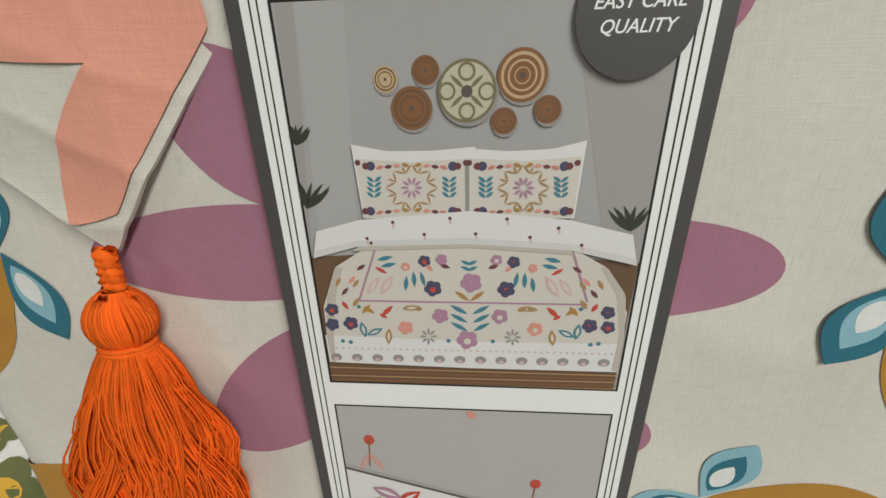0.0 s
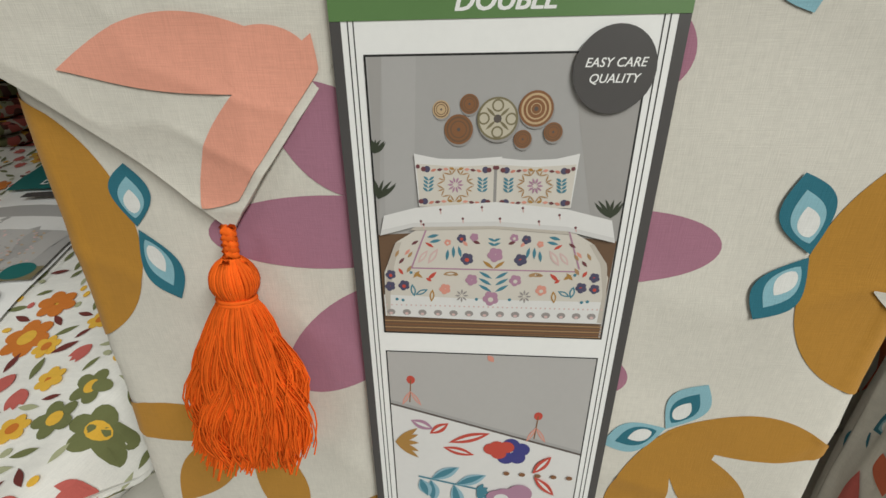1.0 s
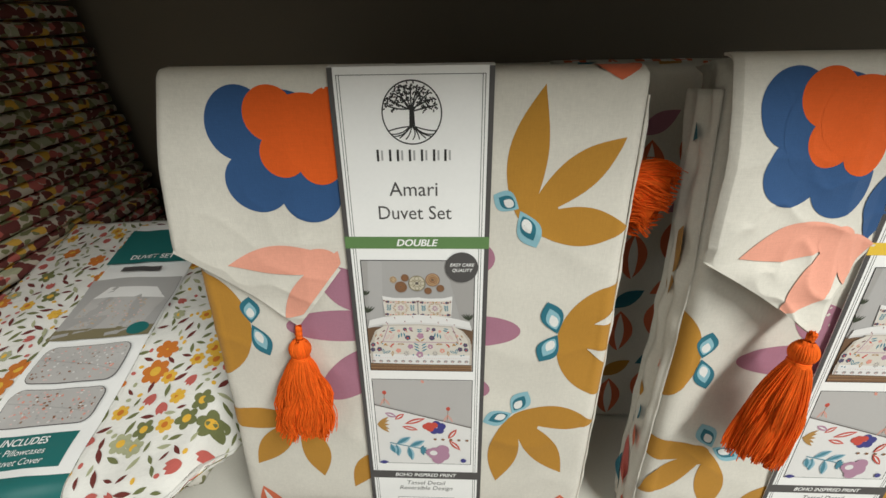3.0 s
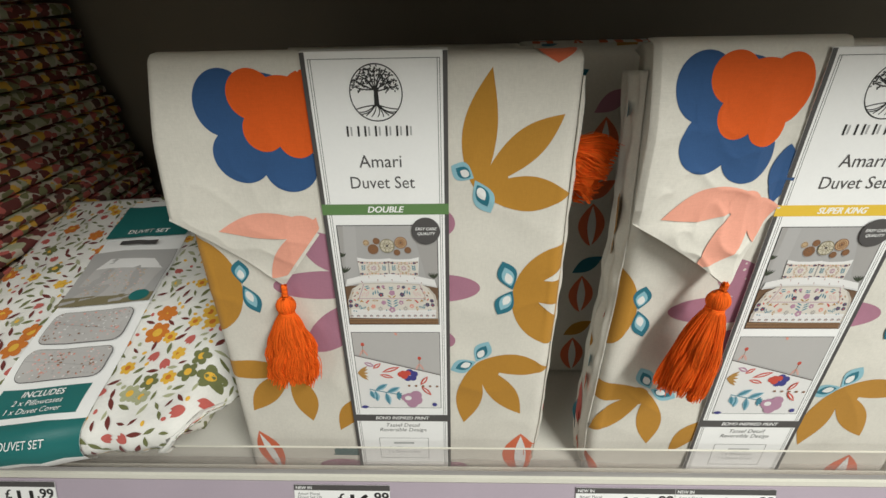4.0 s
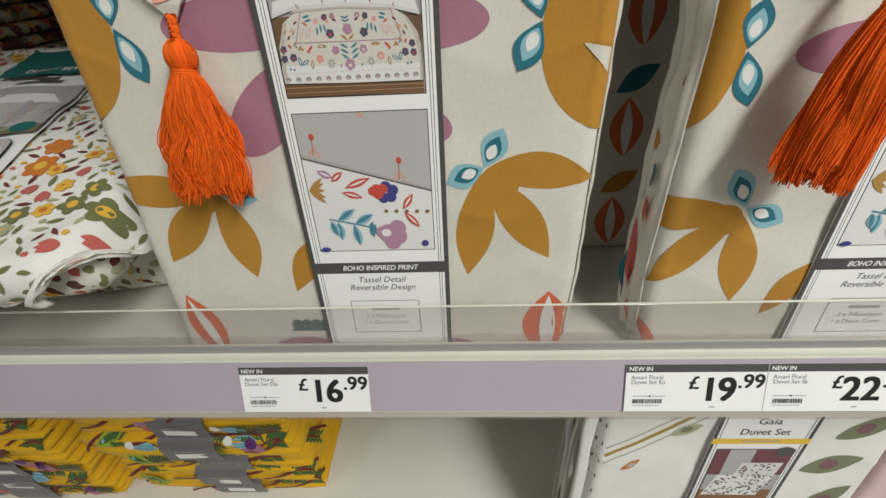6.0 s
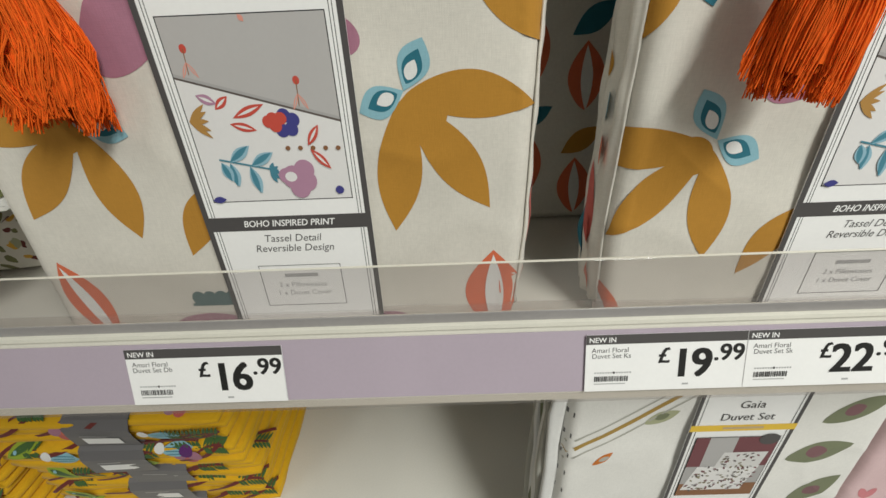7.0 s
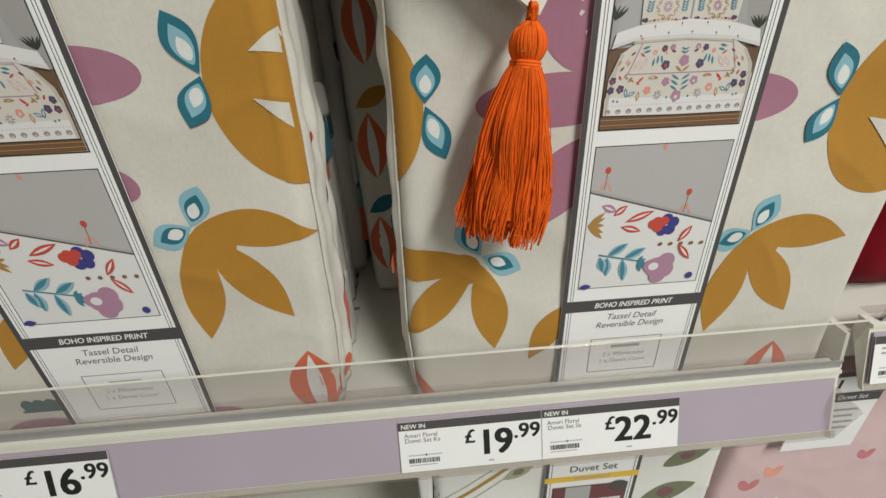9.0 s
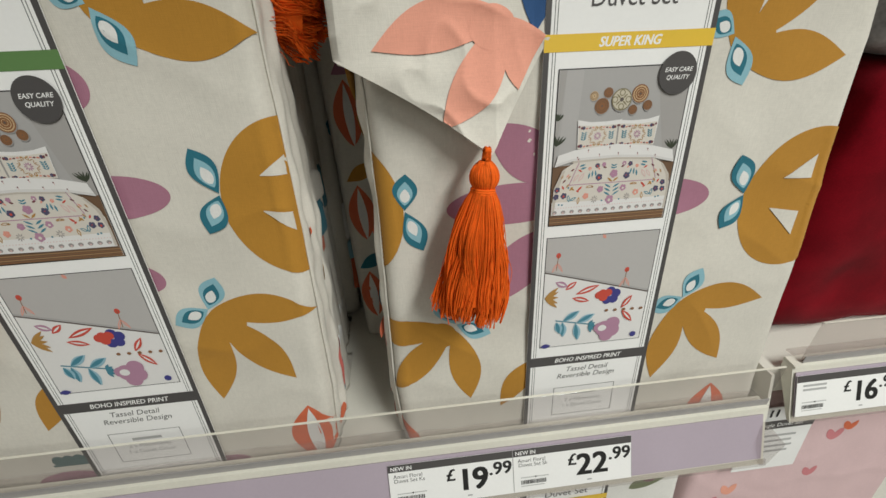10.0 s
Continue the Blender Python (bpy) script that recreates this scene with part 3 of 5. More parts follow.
def poppy(a, du=0.0, dv=0.0):
    for c, r, s in (((0.014, 1.4815), 0.0205, 0.0225), ((0.021, 1.4458), 0.0205, 0.0202), ((0.0540, 1.4375), 0.0195, 0.0197), ((0.040, 1.470), 0.031, 0.031)):
        a.disc((c[0] + du, c[1] + dv), r, s, "navy_print", n=60, m=20)
    for c, r, s in (((0.034, 1.4870), 0.0167, 0.0167), ((0.0395, 1.4632), 0.0147, 0.0150), ((0.0620, 1.4580), 0.0140, 0.0150), ((0.0545, 1.4765), 0.0240, 0.0225), ((0.0715, 1.4800), 0.0175, 0.0220)):
        a.disc((c[0] + du, c[1] + dv), r, s, "orange_print", n=60, m=20)


def salmon_leaf(a):
    a.petal((0.070, 1.3830), (-0.0110, 1.3873), 0.0215, "salmon_print", bend=-0.0060, fat=0.5, base=0.9, n=48, m=18)
    a.petal((0.0585, 1.3925), (0.0226, 1.3445), 0.0220, "salmon_print", bend=0.0035, fat=0.55, base=0.5, tip=0.35, n=48, m=18)
    a.disc((0.0525, 1.3885), 0.0135, 0.0102, "salmon_print", n=40, m=12)
    a.petal((0.066, 1.3965), (0.0560, 1.3660), 0.0130, "salmon_print", bend=-0.001, n=30, m=12)


def salmon_flower(a):
    for tip, bend, w in (((0.3255, 1.3995), -0.004, 0.0235), ((0.3585, 1.3605), 0.003, 0.0240), ((0.4120, 1.3720), 0.005, 0.0300)):
        a.petal((0.3960, 1.4130), tip, w, "salmon_print", bend=bend, fat=0.5, base=0.6, n=48, m=18)
    a.disc((0.3880, 1.4085), 0.0130, 0.0105, "salmon_print", n=40, m=12)


class Flap:
    """The pointed envelope flap that folds over a pack's face."""

    def __init__(self, pack, top, top_left, low_left, tip, slope, stop, proud, belly, seed, card, crumple, tip_proud=0.0):
        self.card, self.crumple, self.tip_proud = card, crumple, tip_proud
        self.p, self.top, self.tl, self.ll, self.tip, self.slope, self.stop, self.proud, self.belly, self.seed = pack, top, top_left, low_left, tip, slope, stop, proud, belly, seed

    def span(self, z):
        (lx, lz), (tx, tz) = self.ll, self.tip
        if z >= lz:
            k = (z - lz) / (self.top - lz)
            l = lx + (self.tl - lx) * k
        else:
            k = (z - tz) / (lz - tz)
            l = tx + (lx - tx) * k + 0.004 * math.sin(math.pi * k)
        return l, min(self.stop, tx + max(0.0, z - tz) / self.slope + 0.0006)

    def at(self, x, z, lift=0.0):
        z2 = min(z, self.top)
        l, r = self.span(z2)
        k = (self.top - z2) / (self.top - self.tip[1])
        belly = self.belly * math.sin(math.pi * min(1, k * 1.15)) * math.exp(-((x - l) / 0.05) ** 2)
        f = max(0.2, min(1.0, (self.card - x) / 0.03))
        n = noise.noise(Vector((x * 22 + self.seed, z * 18, 7))) * 0.0016 * (0.3 + k) * f
        w = 1.0 - abs(noise.noise(Vector((x * 30 + z * 22 + self.seed, z * 26 - x * 12, 3))))
        n -= self.crumple * w ** 5 * k * (0.35 + 0.65 * f)
        y = self.p.y0 - self.proud * min(1, k * 3) * f - belly - self.tip_proud * f * max(0.0, (k - 0.3) / 0.7) ** 1.5 + n + max(0.0, z - self.top)
        d = self.top - z2
        if d < 0.008:
            y += 0.008 - math.sqrt(max(0, 0.008 ** 2 - (0.008 - d) ** 2))
        edge = x - l
        if edge < 0.004 and z2 > self.ll[1]:
            y += (0.004 - max(edge, 0)) * 0.8
        return Vector((x - self.p.cx, y - lift, z2 - BASE_Z + (lift if z > self.top else 0)))

    def build(self, draw):
        bm = bmesh.new()
        nz, nx = 120, 90
        rows = []
        for i in range(nz + 1):
            z = self.tip[1] + (self.top - self.tip[1]) * (i / nz) ** 1.05
            l, r = self.span(z)
            rows.append([bm.verts.new(self.at(l + (r - l) * j / nx, z)) for j in range(nx + 1)])
        for i in range(nz):
            for j in range(nx):
                bm.faces.new((rows[i][j], rows[i][j + 1], rows[i + 1][j + 1], rows[i + 1][j]))
        bmesh.ops.remove_doubles(bm, verts=bm.verts, dist=1e-6)
        bmesh.ops.recalc_face_normals(bm, faces=bm.faces)
        if sum(f.normal.y for f in bm.faces) > 0:
            bmesh.ops.reverse_faces(bm, faces=bm.faces)
        ob = smooth(part("envelope_flap", bm, CREAM, self.p.thing, "pointed off-white cotton flap"))
        so = ob.modifiers.new("thickness", "SOLIDIFY")
        so.thickness, so.offset = 0.0015, -1
        be = ob.modifiers.new("edge", "BEVEL")
        be.width, be.segments = 0.0006, 2
        a = Art(0.00004)
        draw(a)

        def on(u, v, l):
            z = max(self.tip[1], v)
            lo, hi = self.span(min(z, self.top))
            return self.at(max(lo + 0.0006, min(hi - 0.0032, u)), z, 0.0002 + l)
        smooth(a.build("flap_print", ob, on))
        return ob


def tube(bm, pts, r, sides=3):
    rings = []
    for i, p in enumerate(pts):
        d = (pts[min(i + 1, len(pts) - 1)] - pts[max(i - 1, 0)]).normalized()
        u = d.orthogonal().normalized()
        w = d.cross(u)
        rings.append([bm.verts.new(p + (u * math.cos(2 * math.pi * k / sides) + w * math.sin(2 * math.pi * k / sides)) * r) for k in range(sides)])
    for a, b in zip(rings, rings[1:]):
        for k in range(sides):
            j = (k + 1) % sides
            bm.faces.new((a[k], a[j], b[j], b[k]))


def tassel(parent, top, end, head, spread, seed, strands=2100, flat=0.55, name="tassel", cord=0.075):
    """A thread tassel: twisted cord, wound head and a skirt of loose strands, from top towards end."""
    rnd = random.Random(seed)
    axis = (end - top)
    ln = axis.length
    ax = axis.normalized()
    side = ax.cross(Vector((0, 1, 0))).normalized()
    out = side.cross(ax).normalized()
    holder = new(name)
    holder.empty_display_size = 0.01
    holder.parent = parent
    tagged(holder, "bright orange thread tassel")
    bm = bmesh.new()
    for k in range(2):
        tube(bm, [top + ax * (ln * (cord + 0.025) * i / 14 - 0.004) + (side * math.cos(i * 1.1 + k * math.pi) + out * math.sin(i * 1.1 + k * math.pi)) * 0.0013 for i in range(16)], 0.0016, 6)
    smooth(part("cord", bm, TASSEL, holder))
    c = top + ax * (ln * cord + head)
    bm = bmesh.new()
    for j in range(64):
        a0 = math.pi * 2 * j / 64 + rnd.uniform(-0.03, 0.03)
        pts = []
        for i in range(11):
            s = i / 10
            rr = head * (math.sin(math.pi * (0.07 + 0.86 * s)) ** 0.62) * rnd.uniform(0.985, 1.015)
            a1 = a0 + 0.25 * s
            pts.append(c + ax * (head * 1.05 * (2 * s - 1)) + side * rr * math.cos(a1) + out * rr * math.sin(a1) * 0.85)
        tube(bm, pts, head * 0.062, 4)
    smooth(part("head", bm, TASSEL, holder))
    bm = bmesh.new()
    neck = c + ax * head * 0.85
    for k in range(3):
        tube(bm, [neck + ax * 0.0012 * k + (side * math.cos(i * math.pi / 12) + out * 0.8 * math.sin(i * math.pi / 12)) * head * 0.80 for i in range(26)], 0.0009, 5)
    smooth(part("binding", bm, TASSEL, holder))
    bm = bmesh.new()
    l2 = ln - ln * cord - head * 1.85
    locks = []
    for j in range(30):
        locks.append((2 * math.pi * j / 30 + rnd.uniform(-0.1, 0.1), rnd.uniform(0, 6.3), rnd.uniform(0.0010, 0.0036), rnd.uniform(0.86, 1.10), rnd.gauss(0, 0.0026), rnd.uniform(0.88, 1.02), rnd.uniform(5, 9)))

    def run(lock, a0, q, amp, jitter, length, n=13):
        la, ph, la_amp, lw, ldrift, ll, fr = lock
        w0, w1 = head * 0.76 * q, spread * q * lw
        pts = []
        for i in range(n):
            s = i / (n - 1)
            e = w0 + (w1 - w0) * (1 - (1 - s) ** 1.9) ** 0.85
            wav = la_amp * math.sin(ph + s * fr) * min(1, 1.6 * s) + ldrift * s * s + amp * math.sin(jitter + s * 15) * s
            a1 = a0 + (la - a0) * 0.35 * s
            pts.append(neck + ax * (length * ll * s) + side * (e * math.cos(a1) + wav) + out * (e * math.sin(a1) * (0.8 + (flat - 0.8) * s) + wav * 0.5))
        return pts
    for j in range(strands):
        lock = rnd.choice(locks)
        q = math.sqrt(rnd.uniform(0.20, 1.0))
        tube(bm, run(lock, lock[0] + rnd.gauss(0, 0.13), q, rnd.uniform(0.0002, 0.0008), rnd.uniform(0, 6.3), l2 * rnd.uniform(0.86, 1.02)), rnd.uniform(0.00028, 0.00042), 3)
    for j in range(9):
        lock = rnd.choice(locks)
        tube(bm, run(lock, lock[0] + rnd.gauss(0, 0.4), rnd.uniform(0.95, 1.08), rnd.uniform(0.0008, 0.0022), rnd.uniform(0, 6.3), l2 * rnd.uniform(0.7, 1.06)), 0.00026, 3)
    core = []
    for i in range(10):
        s = i / 9 * 0.94
        e = (head * 0.76 + (spread - head * 0.76) * (1 - (1 - s) ** 1.9) ** 0.85) * 0.80
        core.append([bm.verts.new(neck + ax * (l2 * s * 0.9) + side * e * math.cos(g * math.pi / 9) + out * e * math.sin(g * math.pi / 9) * (0.8 + (flat - 0.8) * s)) for g in range(18)])
    for p, q in zip(core, core[1:]):
        for g in range(18):
            bm.faces.new((p[g], p[(g + 1) % 18], q[(g + 1) % 18], q[g]))
    smooth(part("skirt", bm, TASSEL, holder))
    return holder


# ---- sleeve card ----
def bed_photo(a, u0, v0, u1, v1):
    """The printed picture of a made bed under round woven baskets, laid out on its own perspective grid."""
    W_, H_ = u1 - u0, v1 - v0

    def Q(x, y):
        w = 9.838e-05 * x - 5.087e-04 * y + 1
        s, t = (1.519e-03 * x - 2.442e-04 * y - 0.733) / w, (4.871e-05 * x + 1.065e-03 * y - 0.03069) / w
        return (u0 + W_ * max(0.0, min(1.0, s)), v1 - H_ * max(0.0, min(1.0, t)))

    def unit(y):
        """The width of one step of the grid at this depth."""
        return W_ / (720 - 0.33 * y)

    def blob(x, y, r, col, k=1.0, n=16, inner=0.0):
        a.disc(Q(x, y), r * unit(y), r * k * unit(y), col, n=n, m=1, inner=inner)

    def band(top, low, col, n=16):
        """A strip between two curves given at a few places along it."""
        def run(pts, g):
            g *= len(pts) - 1
            i = min(int(g), len(pts) - 2)
            return [pts[i][k] + (pts[i + 1][k] - pts[i][k]) * (g - i) for k in (0, 1)]
        a._grid([[Q(*run(low, j / n)) for j in range(n + 1)], [Q(*run(top, j / n)) for j in range(n + 1)]], col)

    def both(x, y):
        return ((x, y), (1668 - x + (y - 500) * 0.035, y + (834 - x) * 0.022))

    def leaf(x, y, x1, y1, w, col, core=None, twin=True):
        for (p, q), (p1, q1) in list(zip(both(x, y), both(x1, y1)))[:2 if twin else 1]:
            a.petal(Q(p, q), Q(p1, q1), w * unit(y), col, n=8, m=3)
            if core:
                a.petal(Q(p + (p1 - p) * 0.2, q + (q1 - q) * 0.2), Q(p + (p1 - p) * 0.8, q + (q1 - q) * 0.8), w * 0.45 * unit(y), core, n=6, m=2)

    def flower(x, y, r, col, eye, n=5, twin=True):
        for p, q in both(x, y)[:2 if twin else 1]:
            for k in range(n):
                g = 0.5 + 2 * math.pi * k / n
                blob(p + r * 0.55 * math.cos(g), q + r * 0.5 * math.sin(g), r * 0.52, col, n=10)
            blob(p, q + r * 0.15, r * 0.36, eye, n=8)

    a.pool(0)
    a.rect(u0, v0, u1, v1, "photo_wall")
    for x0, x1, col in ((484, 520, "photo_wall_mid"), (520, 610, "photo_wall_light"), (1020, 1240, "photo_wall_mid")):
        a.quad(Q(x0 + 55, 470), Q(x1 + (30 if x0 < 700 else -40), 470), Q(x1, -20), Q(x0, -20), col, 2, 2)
    band([(555, 455), (835, 440), (1180, 470)], [(588, 690), (835, 692), (1085, 700)], "photo_floor")
    a.pool(3)
    for k in range(5):
        band([(575, 648 + 7 * k), (1100, 664 + 6 * k)], [(575, 650 + 7 * k), (1100, 666 + 6 * k)], "photo_brown" if k % 2 else "photo_tan", 2)
    a.pool(5)
    for cx, cy, r, turn in ((548, 352, 42, 0.3), (1118, 392, 40, -0.2), (528, 240, 26, 0.1)):
        for k in range(11):
            g = -2.9 + 0.56 * k + turn
            a.petal(Q(cx, cy + 18), Q(cx + r * math.sin(g), cy - r * 0.7 * abs(math.cos(g * 0.5))), 8 * unit(cy), "photo_plant", n=6, m=2, bend=0.0004 * math.sin(3 * g))
    a.pool(0)
    for x, y, r, c1, c2 in ((686, 142, 22, "photo_straw", "photo_tan"), (757, 126, 24, "photo_brown", "photo_tan"), (733, 193, 36, "photo_brown", "photo_tan"), (928, 135, 43, "photo_brown", "photo_straw"), (895, 215, 22, "photo_brown", "photo_tan"), (972, 195, 23, "photo_brown", "photo_tan")):
        blob(x + 2, y + 5, r * 1.03, "photo_wall_dim")
        blob(x, y, r, c1, n=26)
        for k in range(3 if r > 40 else 2):
            blob(x, y, r * (0.86 - 0.27 * k), c2 if r > 40 else "photo_floor", inner=0.86, n=26)
        blob(x, y, r * 0.12, "photo_shadow")
    a.pool(0)
    blob(833, 169, 52, "photo_wall_dim", n=30)
    blob(830, 163, 51, "photo_olive", n=30)
    blob(830, 163, 46, "photo_bone", n=30)
    a.pool(4)
    for k in range(4):
        g = k * math.pi / 2
        a.disc(Q(830 + 35 * math.cos(g), 163 + 35 * math.sin(g)), 15 * unit(163), 15 * unit(163), "photo_olive", n=18, m=1, inner=0.72)
        g += math.pi / 4
        a.petal(Q(830 + 6 * math.cos(g), 163 + 6 * math.sin(g)), Q(830 + 42 * math.cos(g), 163 + 42 * math.sin(g)), 7 * unit(163), "photo_olive", n=6, m=2)
    blob(830, 163, 10, "photo_shadow")
    # pillows
    a.pool(0)
    band([(626, 256), (690, 268), (770, 267), (845, 260)], [(648, 385), (835, 385)], "photo_white")
    band([(820, 262), (900, 268), (980, 264), (1041, 249)], [(832, 385), (1018, 385)], "photo_white")
    band([(634, 281), (730, 287), (828, 281)], [(650, 386), (829, 386)], "photo_cover")
    band([(831, 280), (930, 285), (1032, 277)], [(832, 386), (1016, 386)], "photo_cover")
    band([(826, 285), (834, 285)], [(827, 380), (834, 380)], "photo_wall_dim", 2)
    for cx, half in ((733, 92), (929, 92)):
        a.pool(6)
        for k in range(10):
            g = k * math.pi / 5
            a.petal(Q(cx + 5 * math.cos(g), 332 + 5 * math.sin(g)), Q(cx + 20 * math.cos(g), 332 + 20 * math.sin(g)), 5 * unit(332), "photo_mauve", n=6, m=2)
        for k in range(8):
            h = (k + 0.5) * math.pi / 4
            for d in (-0.38, 0, 0.38):
                a.petal(Q(cx + 29 * math.cos(h), 332 + 27 * math.sin(h)), Q(cx + 46 * math.cos(h + d), 332 + 41 * math.sin(h + d)), 3.6 * unit(332), "photo_tan", n=6, m=2)
        for e in (-1, 1):
            for k in range(4):
                for f in (-1, 1):
                    a.petal(Q(cx + e * 66, 322 + 9 * k), Q(cx + e * 66 + f * 13, 312 + 9 * k), 6 * unit(332), "photo_teal", n=6, m=2)
            for y in (294, 373):
                blob(cx + e * (half - 20), y, 8, "photo_ink")
                blob(cx + e * (half - 11), y, 6, "photo_maroon")
                for k in range(4):
                    a.petal(Q(cx + e * (4 + 15 * k), y), Q(cx + e * (18 + 15 * k), y - 4 + 3 * k), 7 * unit(y), ("photo_mustard", "photo_coral", "photo_maroon", "photo_blush")[k], n=6, m=2)
            blob(cx + e * 95, 288, 5, "photo_maroon")
    # the printed cover, then the turned-back sheet over its upper edge
    a.pool(0)
    band([(660, 432), (834, 428), (1012, 436)], [(600, 470), (834, 466), (1072, 470)], "photo_cover")
    band([(600, 470), (834, 466), (1072, 470)], [(578, 540), (834, 545), (1110, 550)], "photo_cover")
    band([(578, 540), (834, 545), (1110, 550)], [(589, 637), (834, 648), (1092, 655)], "photo_cover")
    band([(581, 590), (834, 601), (1102, 606)], [(589, 637), (834, 648), (1092, 655)], "photo_white")
    band([(598, 472), (584, 520), (583, 590), (592, 637)], [(612, 470), (600, 520), (596, 590), (600, 637)], "photo_cover_shade")
    band([(1064, 472), (1092, 520), (1096, 590), (1082, 652)], [(1076, 472), (1108, 520), (1105, 590), (1093, 654)], "photo_cover_shade")
    a.pool(8)
    a.quad(Q(640, 531), Q(1040, 538), Q(1040, 535), Q(640, 528), "photo_mauve", 1, 6)
    for p, q in ((640, 668), (1040, 1015)):
        a.quad(Q(p - 2, 531), Q(p + 2, 531), Q(q + 2, 442), Q(q - 2, 442), "photo_mauve", 6, 1)
    flower(837, 498, 18, "photo_mauve", "photo_cover", 5, False)
    flower(830, 598, 18, "photo_mauve", "photo_cover", 5, False)
    for x, y, r, c in ((770, 508, 15, "photo_ink"), (783, 556, 14, "photo_mauve"), (593, 545, 12, "photo_ink"), (594, 571, 12, "photo_ink"), (626, 569, 13, "photo_ink"), (722, 577, 13, "photo_coral"), (755, 460, 11, "photo_ink"), (785, 457, 10, "photo_mauve"), (722, 470, 8, "photo_coral")):
        flower(x, y, r, c, "photo_red" if c == "photo_ink" else "photo_cover")
    for y in (545, 560, 575):
        leaf(831, y + 8, 800, y - 8, 8, "photo_teal")
    for y in (462, 472):
        leaf(838, y + 5, 818, y - 3, 6, "photo_teal")
    for x, y, x1, y1, w, c in ((834, 530, 808, 512, 8, "photo_mustard"), (748, 478, 756, 505, 8, "photo_teal"), (736, 478, 738, 506, 8, "photo_teal"), (724, 486, 722, 512, 8, "photo_teal"), (700, 452, 672, 458, 8, "photo_teal"), (706, 464, 678, 470, 8, "photo_teal"), (770, 478, 758, 466, 8, "photo_coral"), (800, 472, 782, 466, 8, "photo_maroon"), (735, 541, 752, 545, 9, "photo_tan"), (735, 541, 716, 544, 9, "photo_tan"), (700, 538, 680, 556, 9, "photo_red"), (690, 560, 676, 552, 7, "photo_red"),
                           (660, 536, 646, 552, 8, "photo_mustard"), (648, 540, 668, 552, 8, "photo_mustard"), (622, 545, 610, 530, 8, "photo_red"), (630, 540, 640, 524, 8, "photo_tan"), (610, 520, 622, 506, 7, "photo_maroon"), (622, 500, 634, 486, 7, "photo_coral"), (600, 505, 608, 488, 7, "photo_tan"), (636, 476, 652, 466, 7, "photo_maroon"), (640, 492, 630, 506, 7, "photo_tan"), (668, 470, 690, 482, 7, "photo_red")):
        leaf(x, y, x1, y1, w, c)
    for x, y, x1, y1, w, c in ((678, 520, 700, 484, 15, "photo_pink"), (655, 518, 676, 488, 13, "photo_pink"), (652, 594, 644, 566, 13, "photo_teal"), (654, 590, 682, 578, 12, "photo_teal"), (692, 606, 693, 578, 12, "photo_mustard"), (716, 543, 750, 541, 11, "photo_tan")):
        leaf(x, y, x1, y1, w, c, "photo_cover")
    for p, q in both(762, 592):
        for k in range(8):
            g = k * math.pi / 4
            a.petal(Q(p + 3 * math.cos(g), q + 3 * math.sin(g)), Q(p + 16 * math.cos(g), q + 15 * math.sin(g)), 4.5 * unit(592), "photo_grey", n=5, m=2)
    for x, y in ((797, 600), (612, 600), (626, 602), (640, 540)):
        for p, q in both(x, y):
            blob(p, q, 4, "photo_teal", n=8)
    for k in range(14):
        x, y = 601 + 36 * k, 628 + 0.8 * k
        blob(x, y, 10, "photo_grey", 0.8, 10)
        blob(x, y + 3, 4.5, "photo_pink", 0.8, 8)
    for k in range(46):
        blob(590 + 11.2 * k, 612 + 0.25 * k, 2.2, "photo_pink", n=6)
    a.pool(0)
    band([(566, 408), (640, 388), (834, 372), (1010, 388), (1120, 414)], [(561, 455), (640, 434), (834, 428), (1010, 440), (1127, 468)], "photo_white", 24)
    band([(563, 442), (640, 424), (834, 419), (1010, 430), (1125, 456)], [(561, 455), (640, 434), (834, 430), (1010, 441), (1127, 468)], "photo_fold", 24)
    band([(640, 434), (834, 430), (1010, 441)], [(630, 442), (834, 436), (1018, 449)], "photo_cover_shade", 16)
    a.pool(2)
    for x, y in ((655, 420), (662, 428), (755, 413), (845, 412), (940, 418), (1030, 432), (800, 385), (900, 386), (990, 402), (700, 392)):
        blob(x, y, 3.2, "photo_maroon", n=8)
        a.petal(Q(x, y), Q(x + 2, y + 12), 4 * unit(y), "photo_pink", n=5, m=2)


